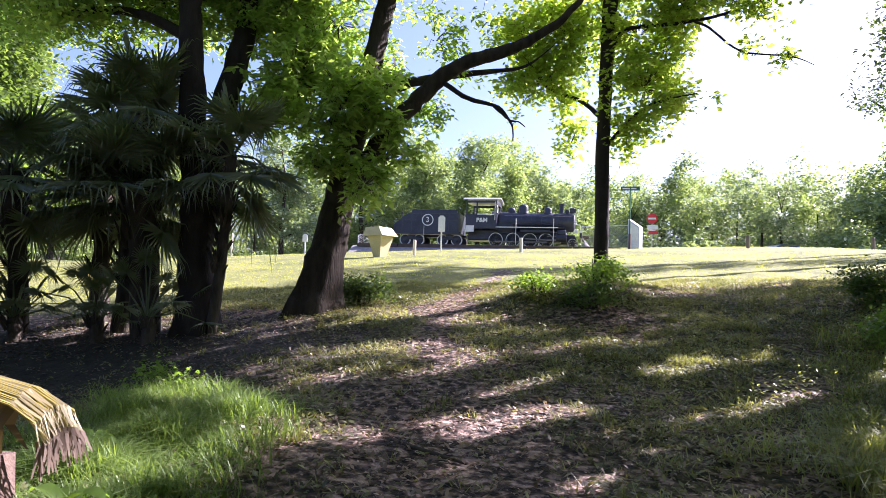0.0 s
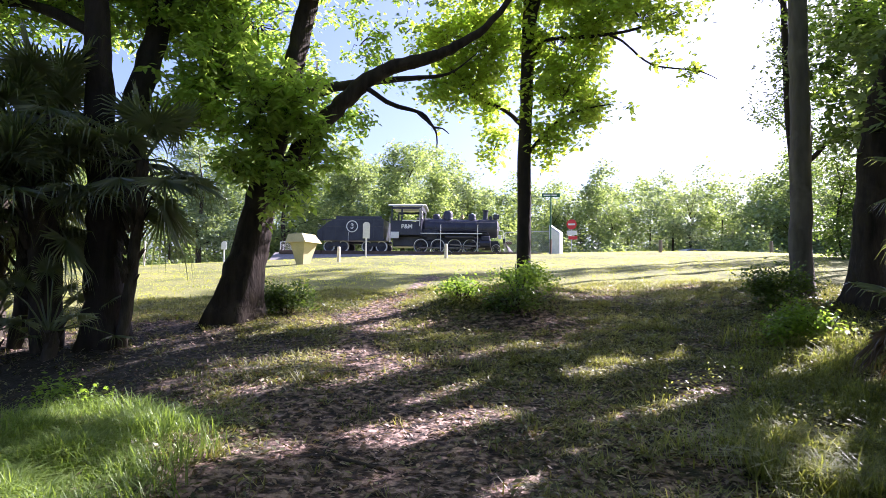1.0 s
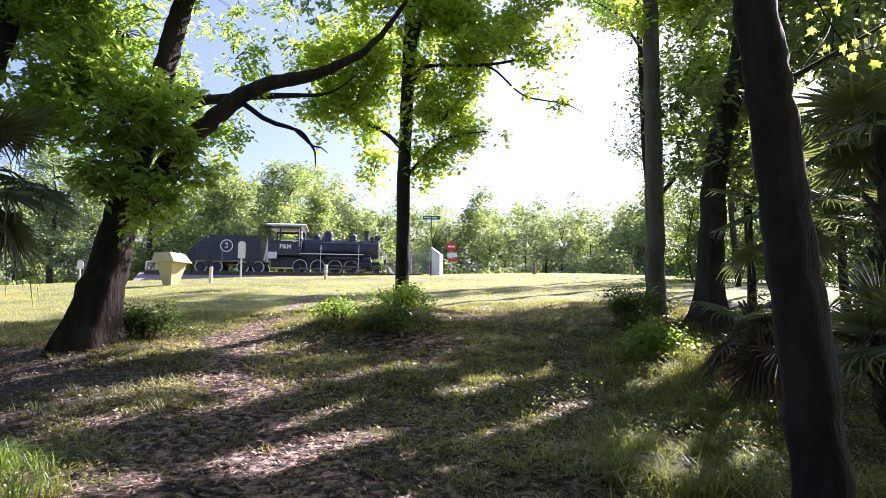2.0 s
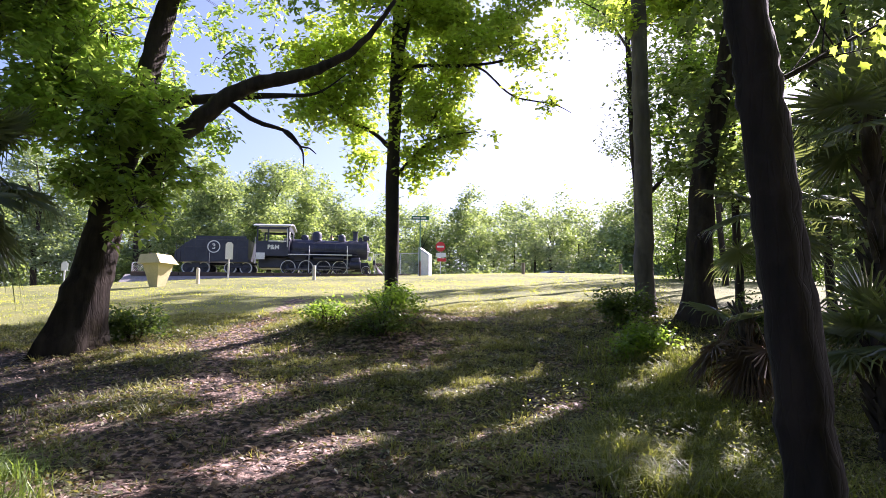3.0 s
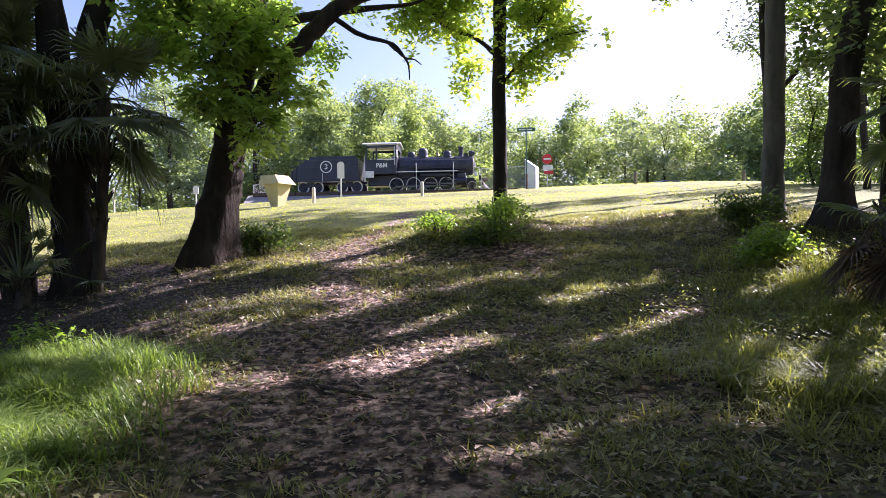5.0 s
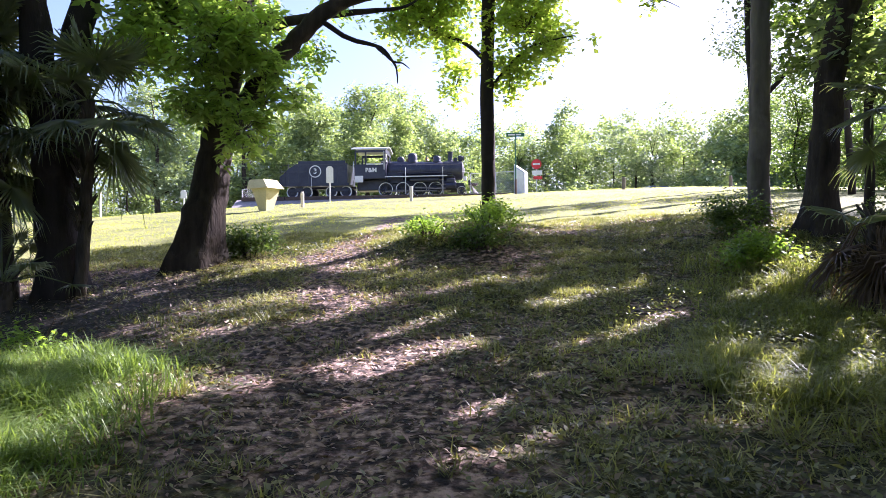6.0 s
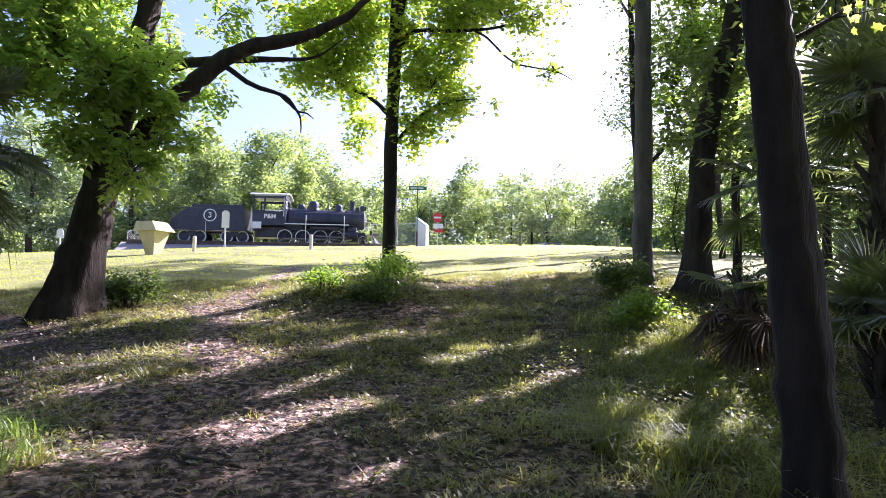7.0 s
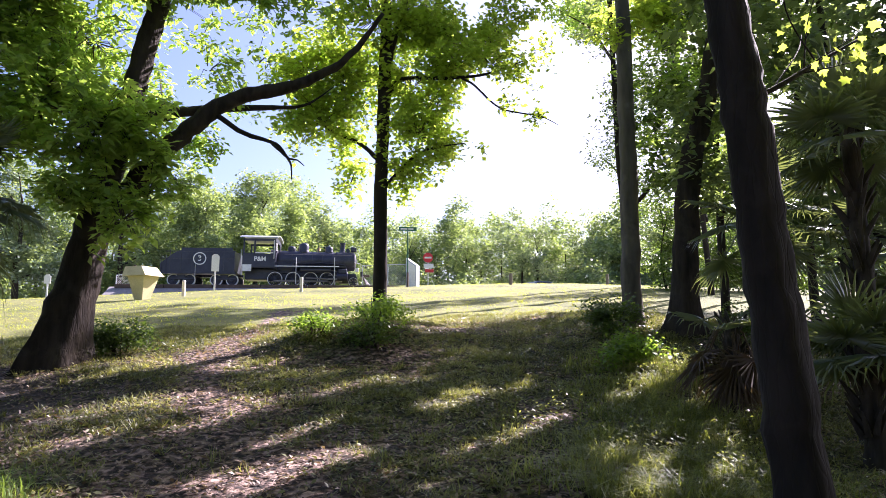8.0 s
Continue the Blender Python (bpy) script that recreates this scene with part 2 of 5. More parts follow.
def ground_z(x, y):
    x, y = np.asarray(x, float), np.asarray(y, float)
    z = np.interp(y, YS, ZS)
    z = z + np.where(x < 0, 0.07 * np.maximum(x, -26), 0.045 * np.minimum(x, 22)) * smooth(4, 14, y) * (1 - smooth(60, 120, y))
    z = z + 0.38 * np.exp(-(((x - 3.4) / 2.0) ** 2) - ((y - 14.2) / 1.7) ** 2)
    z = z - 0.8 * np.exp(-(((x + 6.5) / 3.2) ** 2) - ((y - 9) / 2.6) ** 2)
    z = z + 0.38 * np.exp(-(((x - 10) / 3.2) ** 2) - ((y - 11.5) / 3.5) ** 2)
    z = z + 0.30 * np.exp(-(((x - 2.9) / 1.3) ** 2) - ((y - 12.9) / 0.9) ** 2)
    near = 1 - smooth(20, 40, y)
    return z + near * (0.035 * np.sin(1.9 * x + 0.7 * y) * np.sin(1.3 * y - 0.5 * x) + 0.015 * np.sin(5.3 * x) * np.sin(4.1 * y + x))


def gz(x, y):
    return float(ground_z(x, y))


def wobble(x, y, s=1.0):
    return 0.5 + 0.25 * np.sin(1.7 * s * x + 2.1 * np.sin(0.9 * s * y)) + 0.25 * np.sin(2.3 * s * y + 1.3 * np.sin(1.1 * s * x + 0.5))


PATH_Y, PATH_X = [3, 6, 9, 12, 15, 20, 26], [0.6, 0.3, 0.2, 0.1, 0.7, 2.0, 3.2]


def grass_amount(x, y):
    """How much of the ground is grass rather than bare soil and litter, 0 to 1."""
    x, y = np.asarray(x, float), np.asarray(y, float)
    g = 0.66 + 0.38 * smooth(12, 18, y) + 0.5 * (wobble(x, y) - 0.5)
    trail = np.exp(-(((x - np.interp(y, PATH_Y, PATH_X)) / (0.75 + 0.25 * np.sin(y) - 0.3 * smooth(9, 12, y))) ** 2)) * (1 - smooth(18, 27, y))
    g = g - (0.55 + 0.4 * smooth(11, 14, y)) * trail
    g = g - 0.5 * np.exp(-(((x - 0.8) / 2.6) ** 2) - ((y - 5.7) / 1.5) ** 2)
    g = g - 0.7 * np.exp(-(((x + 4.5) / 3.0) ** 2) - ((y - 11.5) / 2.5) ** 2)
    g = g - 0.6 * np.exp(-(((x - 7.5) / 3.0) ** 2) - ((y - 16.0) / 1.3) ** 2)
    g = g - 0.9 * np.exp(-(((x - 2.6) / 1.3) ** 2) - ((y - 11.6) / 0.45) ** 2)
    g = g - 0.5 * np.exp(-(((x - 4.6) / 1.0) ** 2) - ((y - 7.6) / 0.5) ** 2)
    g = g - 0.9 * np.exp(-(((x + 7.0) / 4.2) ** 4) - ((y - 10.6) / 2.6) ** 4)
    g = g - 0.7 * np.exp(-(((x - 5.4) / 1.5) ** 2) - ((y - 13.9) / 0.5) ** 2)
    return np.clip(g, 0, 1)


def spaced(a, b, step0, grow):
    out, s = [a], step0
    while out[-1] < b:
        out.append(out[-1] + s)
        s *= grow
    return out


side = spaced(0, 700, 0.16, 1.045)
gx = np.array([-v for v in side[:0:-1]] + side)
ahead = spaced(-2, 900, 0.14, 1.022)
back = [-2 - v for v in spaced(0, 400, 0.8, 1.15)[:0:-1]]
gy = np.array(back + ahead)
XX, YY = np.meshgrid(gx, gy)
ZZ = ground_z(XX, YY)
nx, ny = len(gx), len(gy)
gv = np.stack([XX, YY, ZZ], -1).reshape(-1, 3)
idx = np.arange(nx * ny).reshape(ny, nx)
gf = np.stack([idx[:-1, :-1], idx[:-1, 1:], idx[1:, 1:], idx[1:, :-1]], -1).reshape(-1, 4)
me = bpy.data.meshes.new("ground")
me.from_pydata(gv.tolist(), [], gf.tolist())
me.polygons.foreach_set("use_smooth", [True] * len(me.polygons))
ga = me.attributes.new("grass", "FLOAT", "POINT")
ga.data.foreach_set("value", grass_amount(XX, YY).ravel().astype(np.float32))
# Damp hollow plus the shade of palms and oak, both painted dark.
wa = me.attributes.new("damp_shade", "FLOAT", "POINT")
damp_shade = np.exp(-(((XX + 6.0) / 5.0) ** 4) - ((YY - 10.6) / 2.6) ** 4)
wa.data.foreach_set("value", damp_shade.ravel().astype(np.float32))
# Beyond the bank the turf takes the paler colour of the mown lawn.
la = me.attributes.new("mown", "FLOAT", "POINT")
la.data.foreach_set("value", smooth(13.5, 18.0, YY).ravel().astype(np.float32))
m, nt, b = material("soil_and_turf", 0.95)
wt = nt.nodes.new("ShaderNodeAttribute")
wt.attribute_name = "damp_shade"
at = nt.nodes.new("ShaderNodeAttribute")
at.attribute_name = "grass"
soil = ramp(nt, noise_node(nt, 9.0, 8), [(0.40, (0.014, 0.009, 0.007)), (0.5, (0.09, 0.054, 0.043)), (0.62, (0.38, 0.27, 0.225))])
# Near turf colour is darkened, partly for the shade on the bank.
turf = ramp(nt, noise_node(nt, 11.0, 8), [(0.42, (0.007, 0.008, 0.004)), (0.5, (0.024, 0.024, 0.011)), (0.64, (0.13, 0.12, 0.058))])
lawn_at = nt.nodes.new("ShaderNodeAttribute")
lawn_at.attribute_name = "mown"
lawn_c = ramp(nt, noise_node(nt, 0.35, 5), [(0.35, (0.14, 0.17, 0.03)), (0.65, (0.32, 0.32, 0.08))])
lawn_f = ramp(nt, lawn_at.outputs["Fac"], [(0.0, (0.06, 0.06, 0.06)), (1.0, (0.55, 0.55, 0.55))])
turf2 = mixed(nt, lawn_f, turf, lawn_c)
mth = nt.nodes.new("ShaderNodeMath")
mth.operation = "ADD"
nz = nt.nodes.new("ShaderNodeMath")
nz.operation = "MULTIPLY_ADD"
nz.inputs[1].default_value, nz.inputs[2].default_value = 1.4, -0.7
nt.links.new(noise_node(nt, 3.2, 7), nz.inputs[0])
nt.links.new(at.outputs["Fac"], mth.inputs[0])
nt.links.new(nz.outputs[0], mth.inputs[1])
fac = ramp(nt, mth.outputs[0], [(0.3, (0, 0, 0)), (0.62, (1, 1, 1))])
# Near-black soil colour for the hollow and its painted canopy shade.
damp_shade_soil = ramp(nt, noise_node(nt, 6.0, 7), [(0.35, (0.010, 0.009, 0.006)), (0.7, (0.045, 0.038, 0.024))])
nt.links.new(mixed(nt, wt.outputs["Fac"], mixed(nt, fac, soil, turf2), damp_shade_soil), b.inputs["Base Color"])
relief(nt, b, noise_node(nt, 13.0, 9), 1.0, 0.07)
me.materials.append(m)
tagged(new("ground", me), "sloping bank of brown soil, leaf litter and mown grass", "ground", kind="structure")


# ---- foliage tools ----
def leaf_quads(rng, centres, size, aspect=0.5, droop=0.35, flat=0.5):
    """Folded leaf blades, one quad each, pointing outwards and down from each centre."""
    n = len(centres)
    w = rng.uniform(0, 2 * PI, n)
    d = np.stack([np.cos(w), np.sin(w), rng.normal(-droop, 0.45, n)], -1)
    d /= np.linalg.norm(d, axis=1)[:, None]
    nrm = np.stack([rng.normal(0, 1 - flat, n), rng.normal(0, 1 - flat, n), np.ones(n)], -1)
    s = np.cross(d, nrm)
    s /= np.linalg.norm(s, axis=1)[:, None] + 1e-9
    up = np.cross(s, d)
    L = (size * rng.uniform(0.6, 1.25, n))[:, None]
    W = L * aspect * 0.5
    q = np.stack([centres, centres + d * L * 0.5 + s * W + up * W * 0.35, centres + d * L, centres + d * L * 0.5 - s * W + up * W * 0.35], 1)
    return q


def clumps(rng, blobs, spacing, squash=1.0):
    """Clump centres scattered in ellipsoids (x, y, z, r across, r up), denser towards the rim and with gaps."""
    out, mids = [], []
    for x, y, z, rx, rz in blobs:
        n = max(3, int(4.2 * rx * rx * rz / spacing ** 3))
        p = rng.normal(0, 1, (n, 3))
        p /= np.linalg.norm(p, axis=1)[:, None]
        p *= (rng.uniform(0.12, 1.0, n) ** 0.55)[:, None] * rng.uniform(0.85, 1.2, n)[:, None]
        out.append(np.array((x, y, z)) + p * np.array((rx, rx * squash, rz)))
        mids += [(x, y, z)] * n
    return np.concatenate(out), np.array(mids)


# chosen sunlit streaks of ground; crowns are cut open along their beams (from x, y, to x, y, half width)
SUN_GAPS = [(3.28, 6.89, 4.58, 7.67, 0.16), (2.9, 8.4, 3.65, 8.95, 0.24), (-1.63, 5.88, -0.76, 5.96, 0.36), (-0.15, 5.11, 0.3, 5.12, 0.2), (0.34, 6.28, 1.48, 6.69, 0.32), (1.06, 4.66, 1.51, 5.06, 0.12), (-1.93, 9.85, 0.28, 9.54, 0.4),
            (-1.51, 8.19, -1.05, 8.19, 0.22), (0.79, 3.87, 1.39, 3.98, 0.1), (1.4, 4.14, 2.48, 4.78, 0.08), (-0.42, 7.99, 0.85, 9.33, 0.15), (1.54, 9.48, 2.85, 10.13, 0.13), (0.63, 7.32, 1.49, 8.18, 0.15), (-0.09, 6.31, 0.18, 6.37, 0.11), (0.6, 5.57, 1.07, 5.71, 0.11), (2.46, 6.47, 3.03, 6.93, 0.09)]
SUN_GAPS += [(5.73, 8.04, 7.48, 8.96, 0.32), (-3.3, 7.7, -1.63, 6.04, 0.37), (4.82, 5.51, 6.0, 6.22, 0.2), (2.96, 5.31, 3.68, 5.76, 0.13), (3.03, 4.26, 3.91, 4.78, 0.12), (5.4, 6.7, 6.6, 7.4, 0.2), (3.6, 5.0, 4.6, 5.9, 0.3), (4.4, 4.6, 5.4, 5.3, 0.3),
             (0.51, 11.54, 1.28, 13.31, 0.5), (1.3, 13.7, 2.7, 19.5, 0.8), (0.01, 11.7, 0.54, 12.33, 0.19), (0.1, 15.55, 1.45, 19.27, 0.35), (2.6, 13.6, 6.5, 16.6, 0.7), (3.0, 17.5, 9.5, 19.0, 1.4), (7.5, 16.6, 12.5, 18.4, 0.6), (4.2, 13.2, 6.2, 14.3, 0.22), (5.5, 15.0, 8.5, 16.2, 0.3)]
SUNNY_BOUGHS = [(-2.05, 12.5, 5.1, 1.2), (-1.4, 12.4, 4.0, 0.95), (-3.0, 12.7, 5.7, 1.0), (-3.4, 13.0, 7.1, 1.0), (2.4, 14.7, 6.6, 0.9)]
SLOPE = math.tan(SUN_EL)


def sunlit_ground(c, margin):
    """Which of these points lie on a sunbeam that ends in one of the chosen streaks."""
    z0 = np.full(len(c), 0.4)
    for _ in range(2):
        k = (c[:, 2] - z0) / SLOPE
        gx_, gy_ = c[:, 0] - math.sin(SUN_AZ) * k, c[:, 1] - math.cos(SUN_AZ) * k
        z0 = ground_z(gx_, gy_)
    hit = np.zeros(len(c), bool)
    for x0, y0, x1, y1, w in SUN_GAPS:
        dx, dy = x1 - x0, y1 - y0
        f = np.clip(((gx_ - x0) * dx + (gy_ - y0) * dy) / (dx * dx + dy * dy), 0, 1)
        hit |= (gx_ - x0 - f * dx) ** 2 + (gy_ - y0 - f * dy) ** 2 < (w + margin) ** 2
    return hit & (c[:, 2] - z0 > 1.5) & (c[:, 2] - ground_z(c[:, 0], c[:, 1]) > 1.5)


def thin_towards_sun(c):
    """Clumps to drop: the canopy is thinned so sun reaches the low sprouts and the maple's lower boughs."""
    hit = np.zeros(len(c), bool)
    d = np.array(sun_dir)
    thin = np.sin(c[:, 0] * 37.1 + c[:, 1] * 17.3 + c[:, 2] * 23.7) > -0.88
    for x, y, z, r in SUNNY_BOUGHS:
        v = c - np.array((x, y, z))
        k = v @ d
        hit |= (k > r * 1.1) & (np.linalg.norm(v - k[:, None] * d, axis=1) < r) & thin
    return hit


def crown(parent, base, blobs, mat, seed, spacing=0.42, per=26, size=0.12, spread=0.2, aspect=0.5, name="crown", label="", twigs=True, squash=1.0, gap=-0.62, thin_above=0.0):
    rng = np.random.default_rng(seed)
    c, mids = clumps(rng, blobs, spacing, squash)
    clear = ~(thin_towards_sun(c) & (c[:, 2] > thin_above))
    c, mids = c[clear], mids[clear]
    c, mids = c - np.array(base), mids - np.array(base)
    keep = np.sin(c[:, 0] * 2.9 + seed) * np.sin(c[:, 2] * 3.3 + c[:, 1]) > gap
    c, mids = c[keep], mids[keep]
    pts = np.repeat(c, per, 0) + rng.normal(0, spread, (len(c) * per, 3)) * np.array((1, 1, 0.75))
    # Leaves that would block a chosen sunbeam are removed.
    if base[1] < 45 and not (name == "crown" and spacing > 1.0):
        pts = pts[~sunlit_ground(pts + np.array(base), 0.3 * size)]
    tagged(part(name, quads_mesh(name, leaf_quads(rng, pts, size, aspect)), mat, parent, label), kind="stuff")
    if twigs:
        g = Geo()
        # Twigs across a chosen sunbeam are left out too.
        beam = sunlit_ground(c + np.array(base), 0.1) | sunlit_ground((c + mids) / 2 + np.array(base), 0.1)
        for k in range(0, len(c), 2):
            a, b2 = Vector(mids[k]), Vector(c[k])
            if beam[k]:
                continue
            h = a.lerp(b2, 0.55) + Vector((0, 0, 0.10))
            g.tube([a.lerp(b2, 0.15), h, b2], [0.012, 0.008, 0.004], 3, caps=False)
        tagged(part("twigwork", g, M_TWIG, parent), kind="stuff")


def finer(pts, radii, steps=4, wob=0.03, seed=0):
    """A smooth line through the given points, with slight wander."""
    rng = random.Random(seed)
    P = [Vector(p) for p in pts]
    out, rr = [], []
    for i in range(len(P) - 1):
        p0, p1, p2, p3 = P[max(i - 1, 0)], P[i], P[i + 1], P[min(i + 2, len(P) - 1)]
        for k in range(steps):
            t = k / steps
            q = 0.5 * (2 * p1 + (p2 - p0) * t + (2 * p0 - 5 * p1 + 4 * p2 - p3) * t * t + (3 * p1 - p0 - 3 * p2 + p3) * t ** 3)
            r = radii[i] + (radii[i + 1] - radii[i]) * t
            out.append(q + Vector((rng.uniform(-1, 1), rng.uniform(-1, 1), 0)) * wob * r * 3 * (1 if i + k else 0))
            rr.append(r)
    return out + [P[-1]], rr + [radii[-1]]


def limb(name, parent, base, pts, radii, mat, sides=12, rough=0.2, seed=0, label=""):
    p, r = finer([Vector(q) - Vector(base) for q in pts], radii, 5, 0.09, seed)
    return part(name, Geo().tube(p, r, sides, rough, seed), mat, parent, label, smooth=True)


def trunk_with_roots(parent, base, pts, radii, mat, seed, flare=1.6, sides=18, roots=5):
    """A trunk that widens into root flares at the ground."""
    rng = random.Random(seed)
    p, r = finer([Vector(q) - Vector(base) for q in pts], radii, 7, 0.03, seed)
    ph = rng.uniform(0, 6)
    verts, faces = [], []
    rows = []
    for i, (q, rad) in enumerate(zip(p, r)):
        f = max(0.0, 1 - (q.z / (radii[0] * 2.6))) if q.z > 0 else 1.0
        row = []
        for k in range(sides):
            w = 2 * PI * k / sides
            lobe = 1 + 0.16 * math.sin(roots * w + ph) * (0.3 + 1.6 * f * f) + 0.05 * math.sin(3 * w + q.z * 2 + ph) + (flare - 1) * f * f
            lobe += rng.uniform(-0.04, 0.04)
            row.append(len(verts))
            verts.append((q.x + rad * lobe * math.cos(w), q.y + rad * lobe * math.sin(w), q.z))
        rows.append(row)
    for a, c in zip(rows, rows[1:]):
        for k in range(sides):
            faces.append((a[k], a[(k + 1) % sides], c[(k + 1) % sides], c[k]))
    faces.append(tuple(rows[-1]))
    return part("trunk", Geo().add(verts, faces), mat, parent, smooth=True)


# ---- the leaning oak ----
B = (-2.54, 13.32, gz(-2.54, 13.32) - 0.05)
oak = thing("oak_tree", B, "leaning oak with a forked trunk and a long bare bough", "tree")
trunk_with_roots(oak, B, [(-2.6, 13.32, B[2] - 0.3), (-2.52, 13.32, 1.2), (-2.25, 13.38, 2.61), (-2.02, 13.42, 4.09), (-1.68, 13.47, 5.73), (-1.38, 13.41, 7.36), (-1.11, 13.33, 8.61), (-0.72, 13.26, 11.17)],
                 [0.50, 0.46, 0.37, 0.285, 0.235, 0.21, 0.18, 0.12], M_BARK, 3, 1.25)
limb("bough", oak, B, [(-2.05, 13.44, 3.3), (-1.87, 13.44, 3.73), (-1.31, 13.31, 4.64), (-0.73, 13.26, 5.39), (-0.21, 13.19, 5.94), (0.5, 13.09, 6.4), (1.26, 12.95, 6.62), (1.88, 12.78, 6.86), (2.57, 12.46, 7.32), (3.2, 12.1, 8.2)],
     [0.22, 0.21, 0.20, 0.185, 0.17, 0.15, 0.125, 0.10, 0.07, 0.04], M_BARK, 14, 0.24, 4)
limb("bough", oak, B, [(-1.75, 13.5, 5.5), (-1.16, 13.73, 5.96), (-0.3, 13.99, 6.34), (0.98, 14.07, 6.58), (1.87, 13.99, 6.72), (2.5, 13.9, 7.2)], [0.17, 0.13, 0.09, 0.06, 0.03, 0.008], M_BARK_DARK, seed=5)
limb("dead_branch", oak, B, [(0.05, 13.12, 5.95), (0.58, 12.99, 5.6), (1.17, 12.85, 5.4), (1.46, 12.73, 5.02), (1.5, 12.72, 4.66)], [0.06, 0.05, 0.035, 0.022, 0.01], M_BARK_DARK, 6, 0.25, 7, "bare dead branch")
limb("dead_branch", oak, B, [(1.1, 12.86, 5.42), (1.4, 12.73, 5.11), (1.6, 12.66, 5.05), (1.73, 12.6, 4.93)], [0.03, 0.022, 0.015, 0.008], M_BARK_DARK, 6, 0.25, 8, "bare dead branch")
crown(oak, B, [(-2.05, 12.5, 5.29, 1.15, 0.91), (-1.45, 12.38, 3.6, 0.55, 0.85), (-1.0, 12.6, 4.9, 0.5, 0.6), (-2.44, 12.52, 3.89, 0.46, 0.57), (-3.04, 12.69, 5.79, 1.05, 1.05), (-0.67, 12.87, 4.5, 0.5, 0.5), (-1.75, 12.45, 4.4, 0.55, 0.6), (-1.1, 12.6, 5.6, 0.8, 0.6), (-3.86, 12.88, 4.98, 0.36, 0.6), (-0.76, 12.6, 4.96, 0.5, 0.35), (-1.43, 12.5, 5.08, 0.6, 0.4), (-2.14, 12.5, 4.8, 0.6, 0.4), (-1.09, 12.5, 4.16, 0.45, 0.4), (-2.35, 12.5, 3.96, 0.5, 0.3), (-2.93, 12.6, 5.69, 0.7, 0.5), (-0.44, 12.6, 4.34, 0.3, 0.3)],
      M_SPROUT, 11, 0.26, 9, 0.22, 0.05, 0.42, gap=-0.5, label="large leaves on low sprouts, coloured bright for sunlight")
crown(oak, B, [(-3.42, 13.01, 7.11, 1.33, 0.85), (-0.2, 13.69, 7.14, 1.0, 0.8), (0.79, 13.28, 7.25, 0.71, 0.5), (-0.1, 13.69, 5.7, 0.5, 0.3), (-2.42, 14.06, 7.61, 1.5, 1.1), (-1.11, 14.44, 6.6, 0.9, 0.75), (-2.11, 13.3, 8.81, 2.6, 0.85), (0.74, 13.28, 8.65, 1.6, 0.7), (-1.0, 13.3, 10.8, 2.8, 1.3), (-3.6, 12.9, 8.3, 1.6, 0.9), (-4.6, 13.2, 7.6, 1.1, 0.8),
                (-0.58, 14.6, 5.68, 0.7, 0.55), (0.43, 14.6, 6.98, 0.75, 0.6), (1.01, 14.8, 8.68, 0.7, 0.6), (-0.36, 14.6, 8.35, 0.7, 0.7), (1.42, 14.3, 6.39, 0.55, 0.45), (-2.71, 13.3, 6.99, 0.9, 0.8), (-3.24, 13.3, 5.35, 0.8, 0.7), (-1.9, 13.4, 6.23, 0.8, 0.7), (-2.6, 13.2, 4.31, 0.6, 0.5), (-0.12, 14.2, 5.73, 0.45, 0.35), (-1.6, 14.3, 8.26, 0.8, 0.7)],
      M_LEAF_OAK, 12, 0.31, 18, 0.17, 0.10, 0.46, squash=0.65, gap=-0.5)

# ---- the slender maple ----
B = (3.71, 14.15, gz(3.71, 14.15) - 0.03)
maple = thing("maple_tree", B, "slender dark-trunked maple with bright backlit leaves", "tree")
trunk_with_roots(maple, B, [(3.71, 14.15, B[2] - 0.3), (3.71, 14.15, 2.2), (3.70, 14.16, 4.45), (3.74, 14.15, 6.41), (3.78, 14.14, 8.42), (3.79, 14.13, 11.15), (3.8, 14.1, 13.5)],
                 [0.17, 0.165, 0.155, 0.15, 0.14, 0.10, 0.05], M_BARK_DARK, 23, 1.3, 14)
limb("branch", maple, B, [(3.74, 14.15, 7.0), (3.89, 14.11, 7.33), (4.12, 13.84, 7.6), (5.04, 13.22, 7.5), (5.78, 12.7, 7.49), (6.5, 12.2, 7.7)], [0.07, 0.06, 0.05, 0.042, 0.03, 0.012], M_BARK_DARK, 8, seed=24)
limb("branch", maple, B, [(5.3, 13.1, 7.5), (5.6, 12.95, 7.3), (6.07, 12.57, 6.67), (6.78, 11.98, 6.35), (7.06, 11.7, 6.09)], [0.03, 0.026, 0.02, 0.014, 0.006], M_BARK_DARK, 6, seed=25)
limb("branch", maple, B, [(3.72, 14.15, 5.6), (3.2, 14.4, 6.1), (2.5, 14.7, 6.5), (1.9, 14.9, 7.4)], [0.06, 0.045, 0.03, 0.012], M_BARK_DARK, 6, seed=26)
limb("branch", maple, B, [(3.72, 14.15, 4.9), (4.2, 14.0, 5.5), (4.7, 13.8, 5.9), (5.5, 13.3, 6.0)], [0.045, 0.035, 0.025, 0.01], M_BARK_DARK, 6, seed=27)
limb("branch", maple, B, [(3.76, 14.14, 7.6), (3.95, 14.0, 8.6), (4.3, 13.9, 9.8), (4.6, 13.8, 11.2)], [0.09, 0.08, 0.06, 0.03], M_BARK_DARK, 8, seed=28)
